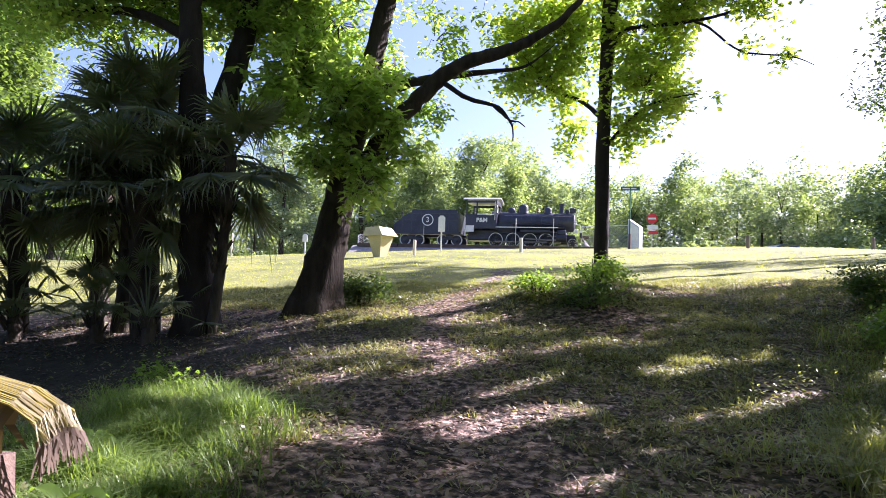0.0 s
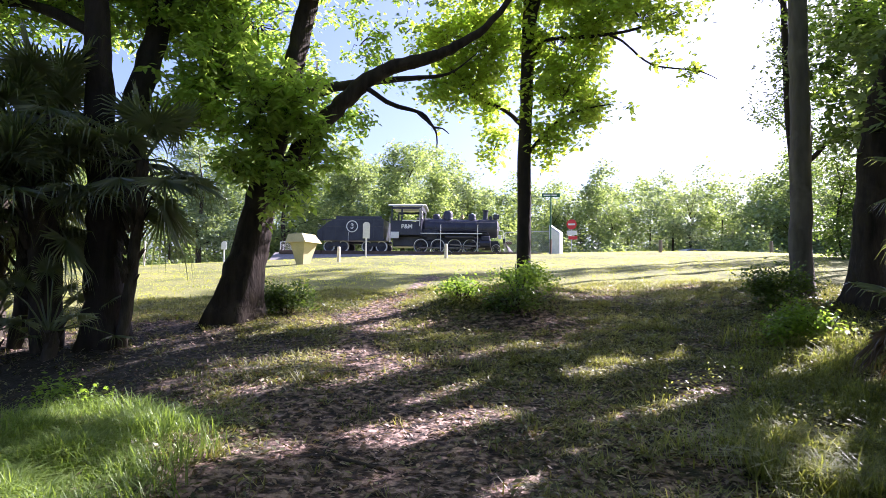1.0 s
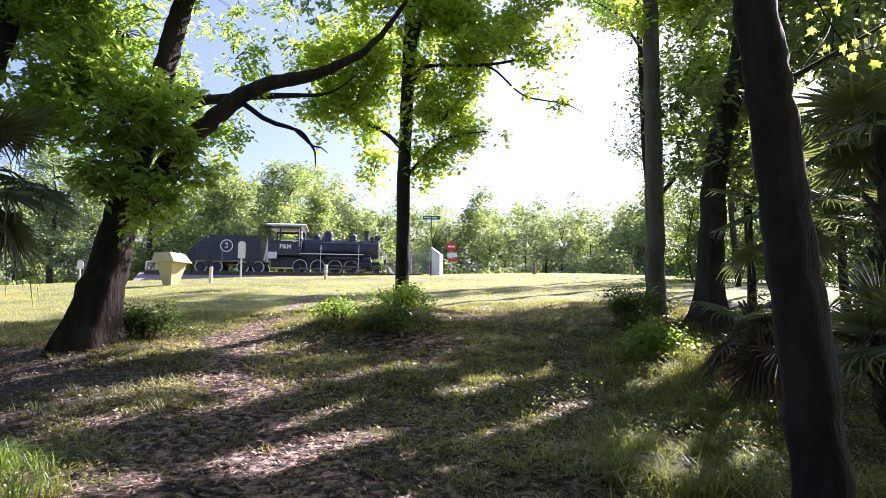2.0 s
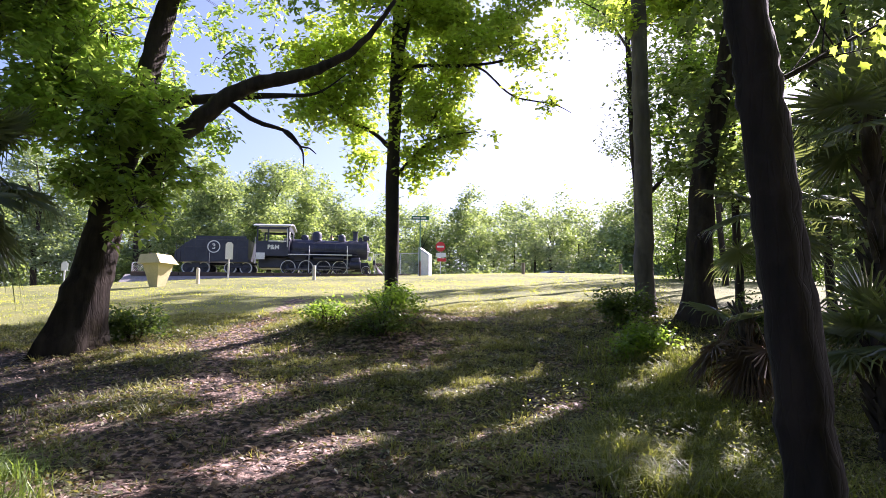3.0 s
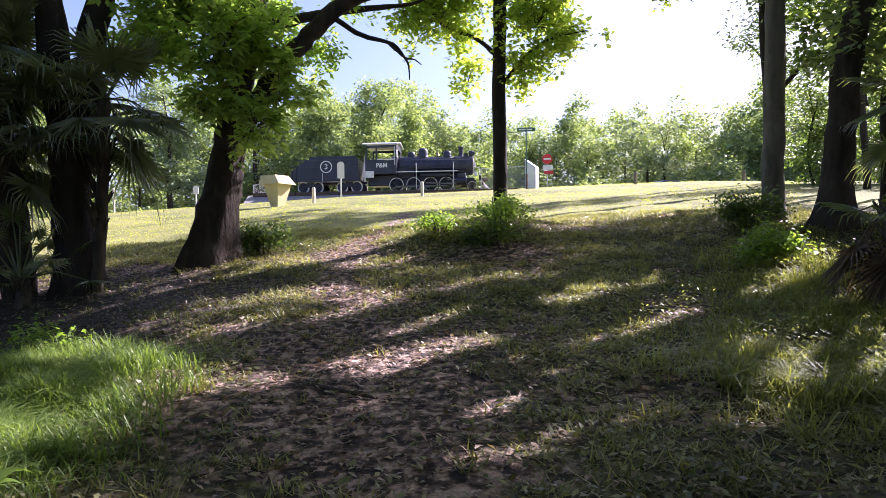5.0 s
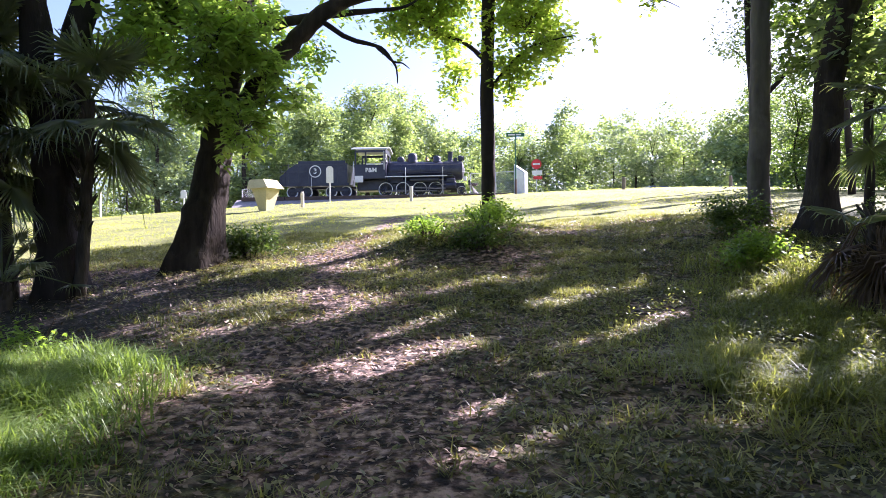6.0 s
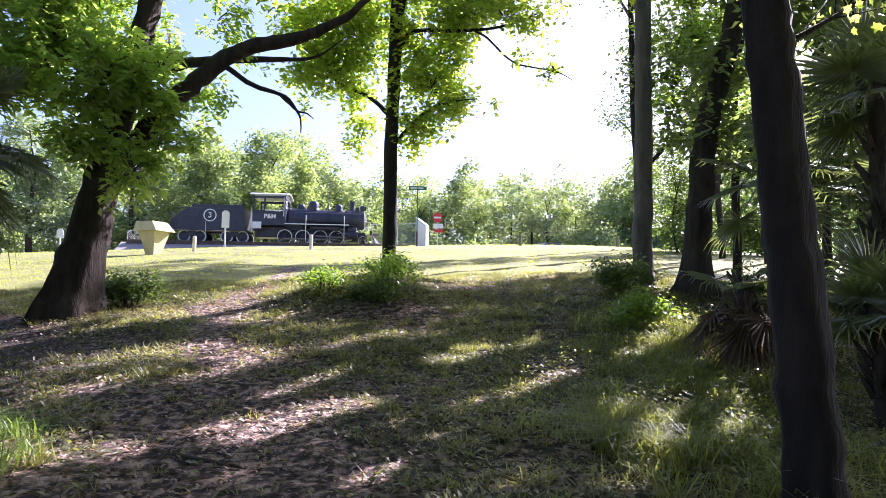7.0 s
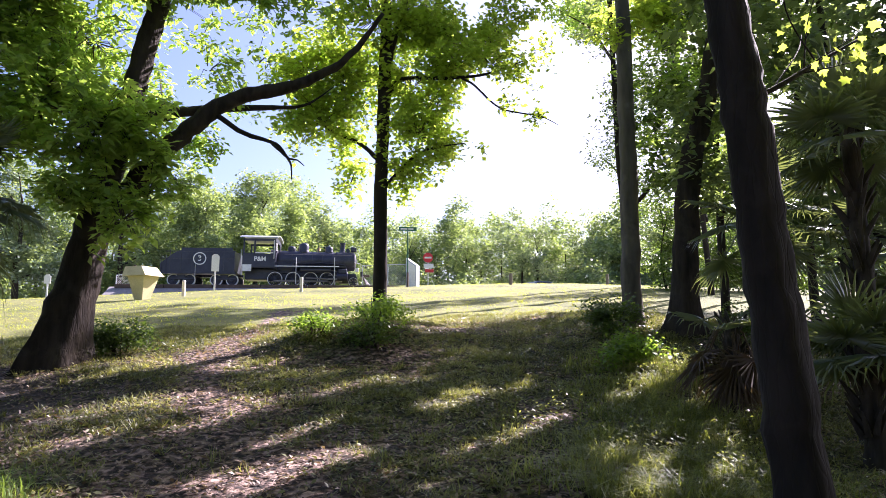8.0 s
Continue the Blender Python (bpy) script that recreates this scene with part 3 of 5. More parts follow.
# The two blobs above 12 m, out of view, are placed to cast shade.
crown(maple, B, [(2.38, 14.73, 6.56, 1.0, 0.9), (2.87, 14.64, 7.65, 1.2, 0.9), (4.55, 13.92, 6.3, 1.0, 0.95), (4.24, 14.11, 5.3, 0.7, 0.62), (3.06, 14.61, 5.15, 0.55, 0.6), (4.94, 13.57, 5.88, 0.72, 0.48), (5.2, 13.2, 7.85, 0.9, 0.45), (5.9, 12.7, 7.75, 0.8, 0.42), (6.5, 12.3, 7.5, 0.6, 0.3), (6.2, 12.4, 6.75, 0.35, 0.22), (6.78, 11.98, 6.33, 0.5, 0.2), (5.75, 13.15, 6.03, 0.3, 0.25), (3.56, 14.29, 9.3, 2.2, 1.0), (3.52, 14.3, 11.67, 2.5, 1.4), (1.97, 14.98, 7.9, 0.9, 0.9), (4.44, 14.05, 7.6, 1.0, 0.75), (5.4, 13.9, 12.2, 1.9, 1.0), (6.6, 13.4, 13.2, 1.7, 0.9), (5.3, 13.6, 8.6, 1.1, 0.65), (6.1, 13.0, 8.4, 0.8, 0.45), (4.9, 13.8, 7.0, 0.7, 0.5),
                  (2.2, 14.8, 9.03, 0.65, 0.55), (2.02, 14.8, 7.98, 0.4, 0.35), (2.37, 14.7, 7.13, 0.55, 0.45), (2.79, 14.7, 6.19, 0.6, 0.45), (3.31, 14.5, 5.35, 0.45, 0.35), (2.89, 14.7, 8.36, 0.7, 0.6), (4.49, 14.2, 5.37, 0.5, 0.4), (5.0, 14.0, 6.21, 0.6, 0.5), (5.37, 13.8, 7.61, 0.6, 0.5), (3.29, 14.5, 7.03, 0.6, 0.5), (6.42, 13.4, 8.92, 0.6, 0.5), (7.23, 12.9, 8.38, 0.4, 0.35), (4.37, 14.3, 6.66, 0.6, 0.5), (4.92, 14.2, 9.05, 0.7, 0.6), (6.6, 13.2, 9.4, 0.6, 0.45), (7.2, 12.9, 9.2, 0.5, 0.4), (7.7, 12.7, 9.5, 0.45, 0.4)],
      M_LEAF_MAPLE, 21, 0.33, 20, 0.145, 0.13, 0.66, squash=0.6, gap=-0.62, thin_above=8.8)

# ---- the forked tree among the palms ----
B = (-4.58, 12.21, gz(-4.58, 12.21) - 0.05)
forked = thing("forked_tree", B, "dark forked hardwood trunk standing among palms", "tree")
trunk_with_roots(forked, B, [(-4.56, 12.21, B[2] - 0.3), (-4.56, 12.21, 1.0), (-4.64, 12.17, 2.64), (-4.78, 12.12, 4.28), (-4.91, 12.06, 5.95), (-5.04, 12.01, 7.75), (-5.2, 12.0, 10.0)], [0.37, 0.35, 0.30, 0.26, 0.23, 0.19, 0.12], M_BARK_DARK, 31, 1.25)
limb("bough", forked, B, [(-4.63, 12.3, 2.2), (-4.58, 12.45, 3.2), (-4.42, 12.56, 4.4), (-4.3, 12.72, 5.63), (-4.12, 12.9, 7.28), (-3.93, 13.06, 9.49)], [0.28, 0.27, 0.26, 0.24, 0.2, 0.12], M_BARK_DARK, 14, seed=32)
limb("bough", forked, B, [(-4.95, 12.05, 6.3), (-6.2, 12.3, 6.9), (-7.6, 12.6, 7.0), (-9.0, 13.0, 7.3)], [0.12, 0.10, 0.07, 0.03], M_BARK_DARK, 8, seed=33)
crown(forked, B, [(-7.83, 12.79, 7.0, 1.7, 0.75), (-5.73, 12.79, 7.3, 1.45, 0.8), (-4.86, 13.7, 7.2, 0.85, 0.6), (-6.71, 12.29, 8.3, 3.1, 0.9), (-7.77, 11.63, 6.9, 1.2, 0.7), (-4.5, 12.6, 9.6, 2.4, 1.1)],
      M_LEAF_OAK, 34, 0.37, 20, 0.18, 0.15, 0.45, squash=0.8)

# ---- the trees of the grassy bank ----
B = (9.27, 12.4, gz(9.27, 12.4) - 0.05)
column = thing("straight_tree", B, "tall straight tree with pale grey bark", "tree")
trunk_with_roots(column, B, [(9.27, 12.4, B[2] - 0.3), (9.27, 12.4, 1.9), (9.32, 12.36, 4.21), (9.34, 12.35, 6.89), (9.35, 12.34, 8.97), (9.4, 12.3, 12.56)], [0.26, 0.235, 0.205, 0.19, 0.175, 0.14], M_BARK_PALE, 41, 1.3)
# Blobs above 12 m, out of view, are placed to shade the foreground.
crown(column, B, [(9.0, 12.7, 8.9, 0.6, 0.5), (10.3, 12.6, 9.8, 1.1, 0.8), (9.4, 12.6, 12.6, 2.2, 1.2), (8.4, 14.6, 13.2, 2.0, 1.0), (10.6, 14.4, 13.4, 2.2, 1.2), (7.4, 12.2, 13.8, 1.8, 1.0)], M_LEAF_MAPLE, 42, 0.40, 26, 0.22, 0.14, 0.5)
B = (9.62, 11.08, gz(9.62, 11.08) - 0.05)
bent = thing("bent_tree", B, "brown tree with a kinked trunk on the bank", "tree")
trunk_with_roots(bent, B, [(9.6, 11.1, B[2] - 0.3), (9.62, 11.08, 1.8), (9.71, 11.02, 3.38), (9.86, 10.87, 5.29), (10.14, 10.64, 6.59), (10.36, 10.42, 8.13), (10.63, 10.15, 10.54)], [0.36, 0.32, 0.265, 0.24, 0.215, 0.185, 0.12], M_BARK, 43, 1.5)
crown(bent, B, [(10.14, 11.96, 8.06, 1.2, 0.8), (10.32, 12.47, 6.61, 0.8, 0.6), (11.56, 11.35, 7.14, 1.0, 1.1), (12.18, 12.14, 5.0, 0.6, 0.75), (11.4, 10.3, 9.8, 1.5, 0.9)], M_LEAF_OAK, 45, 0.42, 22, 0.15, 0.14, 0.5)
B = (4.01, 3.50, gz(4.01, 3.50) - 0.05)
near_tree = thing("near_tree", B, "thick dark leaning trunk close to the grass", "tree")
trunk_with_roots(near_tree, B, [(4.03, 3.49, B[2] - 0.3), (4.00, 3.50, 0.60), (3.96, 3.53, 1.50), (3.90, 3.58, 2.32), (3.87, 3.61, 3.15), (3.83, 3.65, 3.80), (3.77, 3.71, 5.18), (3.67, 3.82, 7.27)], [0.19, 0.183, 0.175, 0.165, 0.16, 0.155, 0.14, 0.10], M_BARK_DARK, 46, 1.1, 26)
limb("branch", near_tree, B, [(3.83, 3.67, 3.23), (4.13, 3.59, 3.38), (4.51, 3.51, 3.61), (4.97, 3.47, 3.88)], [0.027, 0.022, 0.016, 0.008], M_BARK_DARK, 6, seed=47)
crown(near_tree, B, [(4.05, 3.90, 6.96, 2.2, 1.0)], M_LEAF_MAPLE, 48, 0.27, 10, 0.12, 0.11, 0.75)


def lobed_leaves(rng, centres, size):
    """Maple leaves with five pointed lobes, each one flat face, hanging and turned at random."""
    shape = [(0, 0), (0.22, 0.1), (0.5, 0.05), (0.38, 0.3), (0.52, 0.55), (0.2, 0.58), (0, 1.0), (-0.2, 0.58), (-0.52, 0.55), (-0.38, 0.3), (-0.5, 0.05), (-0.22, 0.1)]
    g = Geo()
    for c in centres:
        m = Matrix.Translation(c) @ pose(0, 0, 0, rng.uniform(-110, -20), rng.uniform(-35, 35), rng.uniform(0, 360)) @ Matrix.Scale(size * rng.uniform(0.7, 1.25), 4)
        g.add([m @ Vector((x, y, 0.12 * abs(x))) for x, y in shape], [tuple(range(12))])
    return g


rl = random.Random(49)
sprays = [(5.31, 4.25, 4.34, 0.30), (4.94, 3.46, 3.90, 0.28), (4.64, 3.30, 3.56, 0.16), (5.2, 3.9, 4.75, 0.35), (4.3, 3.55, 4.6, 0.25)]
leaves_at = [Vector((x + rl.gauss(0, r), y + rl.gauss(0, r), z + rl.gauss(0, r * 0.5))) - Vector(B) for x, y, z, r in sprays for _ in range(17)]
tagged(part("leaf_sprays", lobed_leaves(rl, leaves_at, 0.08), M_LEAF_MAPLE, near_tree, "lobed bright leaves on low twigs"), kind="stuff")
for k, (x, y, z, r) in enumerate(sprays):
    limb("twig", near_tree, B, [(4.13 + 0.12 * k, 3.59, 3.38 + 0.08 * k), ((4.3 + x) / 2, (3.55 + y) / 2, (3.5 + z) / 2), (x, y, z)], [0.008, 0.006, 0.003], M_BARK_DARK, 5, seed=190 + k)


# ---- palms ----
def fan(rng, petiole, direction, size, lobes=30, droop=0.5, stalk=0.6):
    """One palm fan: a stalk from the crown and a pleated wheel of narrow leaflets. Returns quads and the stalk's line."""
    d = Vector(direction).normalized()
    root = Vector(petiole)
    mid = root + d * stalk * 0.5 + Vector((0, 0, 0.06))
    hub = root + d * stalk + Vector((0, 0, -0.10 * droop))
    s = d.cross(UP).normalized()
    n = s.cross(d).normalized()
    g = Geo()
    step = radians(290 / (lobes - 1))
    verts, faces = [hub], []
    for k in range(lobes + 1):
        w = radians(-145) + (k - 0.5) * step
        e = d * math.cos(w) + s * math.sin(w)
        L = size * (0.72 + 0.28 * math.cos(w * 0.6))
        verts.append(hub + e * L * 0.30 - n * 0.02 * L - UP * 0.05 * L * droop)
    for k in range(lobes):
        w = radians(-145) + k * step + rng.uniform(-0.03, 0.03)
        e = (d * math.cos(w) + s * math.sin(w)).normalized()
        L = size * (0.72 + 0.28 * math.cos(w * 0.6)) * rng.uniform(0.88, 1.08)
        a = e.cross(n).normalized() * L * 0.015
        i = len(verts)
        fall = droop * rng.uniform(0.6, 1.5)
        verts += [hub + e * L * 0.34 + n * 0.035 * L - UP * 0.04 * L * droop, hub + e * L * 0.78 - UP * L * 0.12 * fall + a, hub + e * L * 0.78 - UP * L * 0.12 * fall - a, hub + e * L * 0.96 - UP * L * 0.34 * fall]
        faces += [(0, k + 1, i), (0, i, k + 2), (k + 1, i + 2, i), (k + 2, i, i + 1), (i, i + 2, i + 1), (i + 1, i + 2, i + 3)]
    return g.add(verts, faces), [root, mid, hub]


def palm(name, at, height, label, seed, fans=22, size=0.85, trunk_r=0.17, lean=(0, 0), boots=True, low=-0.9, mat=M_PALM, stalk=0.9, high=1.35, soft=0.65):
    rng = random.Random(seed)
    base = (at[0], at[1], gz(at[0], at[1]) - 0.05)
    ob = thing(name, base, label, "palm", "palms")
    top = Vector((lean[0], lean[1], height))
    if height > 0.3:
        p, r = finer([(0, 0, -0.2), tuple(top * 0.4 + Vector((0.05, 0, 0))), tuple(top)], [trunk_r * 1.15, trunk_r, trunk_r * 0.95], 8, 0.05, seed)
        g = Geo().tube(p, r, 14, 0.22, seed)
        part("trunk", g, M_BARK_PALM, ob, smooth=True)
        if boots:
            g = Geo()
            for k in range(int(height * 16)):
                h, w = rng.uniform(0.25, 1.0), rng.uniform(0, 2 * PI)
                c = top * h
                o = Vector((math.cos(w), math.sin(w), 0))
                g.tube([c + o * trunk_r * 0.85, c + o * (trunk_r + 0.05) + UP * 0.12, c + o * (trunk_r + 0.14) + UP * 0.26], [0.045, 0.035, 0.012], 4)
            tagged(part("leaf_base", g, M_BARK_PALM, ob, "broken old leaf bases"), kind="stuff")
    for k in range(fans):
        w = 2 * PI * k / fans * 2.618 + rng.uniform(-0.3, 0.3)
        el = low + (high - low) * (k / max(1, fans - 1)) + rng.uniform(-0.15, 0.15)
        d = (math.cos(w) * math.cos(el), math.sin(w) * math.cos(el), math.sin(el))
        start = top + Vector((d[0], d[1], 0)) * 0.06
        quads, line = fan(rng, start, d, size * rng.uniform(0.8, 1.15), droop=soft * (2.3 if el < 0.6 else 1.2), stalk=stalk * rng.uniform(0.7, 1.2))
        f = part("frond", quads, mat, ob)
        part("stalk", Geo().tube(line, [0.02, 0.014, 0.009], 5), mat, f)
    return ob


P1 = "shaded cabbage palm with drooping dark fan leaves"
palm("cabbage_palm", (-6.9, 13.0), 2.7, P1, 51, 26, 0.95, low=-0.8)
palm("cabbage_palm", (-5.6, 12.2), 2.9, P1, 52, 26, 0.95, lean=(-0.1, -0.5), low=-0.8)
palm("cabbage_palm", (-5.4, 12.2), 4.5, "taller cabbage palm beside the forked trunk", 53, 30, 0.85, lean=(-0.4, -0.2), low=-1.2)
palm("cabbage_palm", (-8.2, 12.6), 3.1, P1, 54, 26, 0.95, lean=(0.3, -1.0), low=-0.9)
palm("cabbage_palm", (-4.2, 12.0), 3.4, "young palm whose fans hang beside the forked trunk", 55, 24, 0.85, 0.10, lean=(0.30, -0.2), low=-1.1)
palm("cabbage_palm", (-9.6, 11.5), 2.2, P1, 56, 28, 0.95, low=-0.9)
palm("cabbage_palm", (-6.1, 12.5), 3.9, P1, 68, 26, 0.9, lean=(0.1, -0.3), low=-0.9)
for x, y, sd in ((-6.3, 11.9, 64), (-7.9, 12.0, 65), (-5.2, 11.6, 66), (-9.0, 10.6, 67)):
    palm("young_palm", (x, y), 0.5, "low young palm with spiky radiating stalks", sd, 15, 0.42, 0.12, low=0.1, stalk=1.0)
palm("palmetto", (7.5, 5.5), 3.9, "tall palmetto with stiff fans behind the dark trunk", 57, 14, 0.8, 0.10, low=-0.8, stalk=0.55, soft=0.35)
palm("palmetto", (6.75, 5.0), 1.35, "palmetto with stiff spiky fans behind the dark trunk", 58, 16, 0.72, 0.11, low=-0.6, stalk=0.35, soft=0.35)
palm("palmetto", (8.9, 8.2), 3.0, "palmetto in the shade of the bank", 59, 10, 0.75, 0.12, low=-0.9, soft=0.35)
palm("palmetto", (6.9, 7.0), 1.25, "low palmetto with hanging dead brown fans", 60, 13, 0.62, 0.10, low=-1.45, high=-0.5, stalk=0.5, mat=M_DEAD_PALM)
palm("palmetto", (7.05, 7.15), 1.25, "low palmetto with a few green fans", 62, 4, 0.6, 0.09, low=-0.1, high=0.7, stalk=0.5, soft=0.35)
palm("palmetto", (9.5, 6.2), 2.6, "tall palmetto in the shade of the bank", 61, 16, 0.85, 0.12, low=-0.9, soft=0.35)

# ---- locomotive and tender ----
LX, LY, LZ, LYAW = -4.94, 47.36, 4.95, -13.0


def lettering(text, size, mat, parent, at, label=""):
    """Raised letters that face the near side (-y)."""
    cu = bpy.data.curves.new("lettering", "FONT")
    cu.body, cu.size, cu.extrude, cu.align_x, cu.align_y = text, size, 0.004, "CENTER", "CENTER"
    cu.offset = 0.012
    cu.materials.append(mat)
    ob = new("lettering", cu)
    ob.parent = parent
    ob.matrix_basis = pose(*at, 90, 0, 0)
    return tagged(ob, label)


def wheel(parent, x, r, y, spokes, hub=0.12, rim_mat=M_WHITE):
    """A spoked wheel with a white-painted tyre, facing -y."""
    w = part("wheel", Geo().ring(r * 0.80, r * 0.93, 0.0, 0.11, 28).lathe([(hub, 0), (hub, 0.14), (hub * 0.6, 0.18)], 14, pose(0, 0.13, 0, 90)), M_LOCO, parent, at=(x, y, r))
    part("tyre", Geo().ring(r * 0.92, r, -0.015, 0.13, 28), rim_mat, w, "white-painted tyre")
    g = Geo()
    for k in range(spokes):
        a = 2 * PI * k / spokes
        c, s = math.cos(a), math.sin(a)
        g.tube([(hub * c, 0.06, hub * s), (r * 0.82 * c, 0.06, r * 0.82 * s)], [0.035, 0.026], 5)
    part("spokes", g, M_LOCO, w)
    return w


def locomotive():
    ob = thing("steam_locomotive", (LX, LY, LZ), "black steam locomotive with white lettering, displayed on track", "locomotive", rz=LYAW)
    Y = -1.0
    ax = lambda r, x0, x1, z, y=0.0: ([(x0, y, z), (x1, y, z)], [r, r])  # noqa: E731
    p, r = finer([(11.4, 0, 1.86), (12.6, 0, 1.86), (14.5, 0, 1.86), (15.9, 0, 1.86)], [0.74, 0.72, 0.66, 0.64], 3, 0)
    boiler = part("boiler", Geo().tube(p, r, 28), M_LOCO, ob, smooth=True)
    g = Geo()
    for x in (12.5, 13.3, 14.1, 14.9, 15.7):
        g.tube(*ax(0.735 - 0.03 * (x - 12.5), x - 0.03, x + 0.03, 1.86), 28)
    part("boiler_bands", g, M_LOCO_GREY, boiler)
    box_ = part("smokebox", Geo().tube([(15.9, 0, 1.86), (17.35, 0, 1.86)], [0.67, 0.67], 28), M_LOCO_GREY, ob, "graphite-grey smokebox", smooth=False)
    part("smokebox_door", Geo().lathe([(0.60, 0), (0.60, 0.05), (0.42, 0.12), (0.12, 0.16), (0.05, 0.2)], 24, pose(17.35, 0, 1.86, 0, 90)), M_LOCO_GREY, box_)
    part("number_disc", Geo().lathe([(0.16, 0), (0.16, 0.04)], 18, pose(17.53, 0, 1.86, 0, 90)), M_WHITE, box_, "white round plate")
    part("firebox", Geo().box((11.9, 0, 1.35), (1.6, 1.5, 0.9), bevel=0.08), M_LOCO, ob)
    part("chimney", Geo().lathe([(0.26, 0), (0.18, 0.12), (0.16, 0.3), (0.17, 0.62), (0.22, 0.66), (0.22, 0.74), (0.15, 0.74), (0.14, 0.3)], 18, pose(16.42, 0, 2.46)), M_LOCO, ob)
    for name, x, rr, h in (("sand_dome", 12.45, 0.26, 0.42), ("steam_dome", 13.4, 0.34, 0.66), ("sand_dome", 15.35, 0.27, 0.44)):
        part(name, Geo().lathe([(rr * 1.35, -0.12), (rr * 1.05, 0.06), (rr, 0.2), (rr, h * 0.72), (rr * 0.8, h * 0.92), (rr * 0.35, h), (0.05, h * 1.03)], 20, pose(x, 0, 2.5)), M_LOCO, ob, smooth=True)
    bell = part("bell", Geo().lathe([(0.17, 0), (0.13, 0.06), (0.10, 0.2), (0.03, 0.24)], 14, pose(14.55, 0, 2.62)), M_BRASS, ob, "tarnished brass bell")
    part("bell_bracket", Geo().tube([(14.55, -0.22, 2.45), (14.55, -0.22, 2.92), (14.55, 0.22, 2.92), (14.55, 0.22, 2.45)], [0.025] * 4, 6), M_LOCO, bell)
    part("safety_valve", Geo().lathe([(0.07, 0), (0.06, 0.18), (0.03, 0.28)], 10, pose(12.95, 0, 2.55)), M_BRASS, ob)
    part("headlamp", Geo().box((17.25, 0, 2.72), (0.34, 0.34, 0.36), bevel=0.05).lathe([(0.15, 0), (0.17, 0.08)], 16, pose(17.42, 0, 2.72, 0, 90)), M_LOCO, ob)
    part("generator", Geo().tube([(16.85, -0.25, 2.62), (16.85, 0.25, 2.62)], [0.14, 0.14], 12), M_LOCO, ob)
    # running boards, one to a side, with a white edge on the near one
    for y in (-1.12, 1.12):
        board = part("running_board", Geo().box((14.2, y, 1.36), (4.9, 0.5, 0.04)), M_LOCO, ob)
        part("board_edge", Geo().box((13.0, y - 0.27 * (1 if y < 0 else -1), 1.36), (6.5, 0.03, 0.06)), M_WHITE, board, "white-painted edge")
    g = Geo().tube([(12.0, -0.78, 2.25), (17.2, -0.72, 2.22)], [0.016, 0.016], 6)
    for x in (12.6, 13.8, 15.0, 16.2):
        g.tube([(x, -0.66, 2.2), (x, -0.78, 2.24)], [0.014, 0.014], 5)
    part("handrail", g, M_STEEL, ob)
    part("pipe", Geo().tube([(12.1, -0.75, 1.72), (13.5, -0.78, 1.62), (15.0, -0.76, 1.68), (16.6, -0.74, 1.55), (16.9, -0.74, 1.1)], [0.035] * 5, 7), M_LOCO_GREY, ob)
    part("air_tank", Geo().tube([(13.3, -1.05, 1.14), (15.6, -1.05, 1.14)], [0.17, 0.17], 16), M_LOCO, ob)
    for k, x in enumerate((13.0, 15.9)):
        part("ladder_pole", Geo().box((x, -1.42, 1.05), (0.045, 0.045, 1.85)), M_WHITE, ob, "white upright rail")
    # cab
    cab = part("cab", Geo().box((9.75, -1.38, 1.75), (1.75, 0.05, 1.0)).box((11.35, -1.38, 1.75), (0.12, 0.05, 1.0)).box((10.6, -1.38, 1.55), (0.1, 0.05, 0.6))
               .box((10.1, -1.38, 1.72), (2.5, 0.052, 0.93)).box((8.95, -1.38, 2.72), (0.12, 0.05, 1.0)).box((9.86, -1.38, 2.72), (0.14, 0.05, 1.0)).box((11.35, -1.38, 2.72), (0.14, 0.05, 1.0)).box((10.15, -1.38, 3.16), (2.5, 0.05, 0.16))
               .box((10.1, 1.38, 1.72), (2.5, 0.052, 0.93)).box((8.95, 1.38, 2.72), (0.12, 0.05, 1.0)).box((11.35, 1.38, 2.72), (0.14, 0.05, 1.0)).box((10.15, 1.38, 3.16), (2.5, 0.05, 0.16))
               .box((11.42, 0, 1.75), (0.05, 2.7, 1.1)).box((11.42, 0, 3.2), (0.05, 2.7, 0.3)).box((11.42, -0.75, 2.6), (0.05, 0.25, 1.0)).box((11.42, 0.75, 2.6), (0.05, 0.25, 1.0)).box((10.1, 0, 1.27), (2.6, 2.7, 0.06)), M_LOCO, ob)
    arch = [(-1.5 + 3.0 * k / 14, 3.18 + 0.36 * math.cos((-1 + 2 * k / 14) * 1.25)) for k in range(15)]
    verts = [(x, y, z + dz) for x, dz in ((8.6, 0), (11.6, 0), (8.6, 0.06), (11.6, 0.06)) for y, z in arch]
    n = len(arch)
    faces = [(k, k + 1, n + k + 1, n + k) for k in range(n - 1)] + [(2 * n + k, 3 * n + k, 3 * n + k + 1, 2 * n + k + 1) for k in range(n - 1)]
    faces += [(k, 2 * n + k, 2 * n + k + 1, k + 1) for k in range(n - 1)] + [(n + k, n + k + 1, 3 * n + k + 1, 3 * n + k) for k in range(n - 1)]
    faces += [(0, n, 3 * n, 2 * n), (n - 1, 3 * n - 1, 4 * n - 1, 2 * n - 1)]
    part("cab_roof", Geo().add(verts, faces), M_GALV, ob, "pale weathered arched roof")
    part("window_frame", Geo().box((10.58, -1.41, 2.26), (1.36, 0.03, 0.07)).box((11.33, -1.41, 2.5), (0.05, 0.03, 1.3)), M_WHITE, cab, "white window trim")
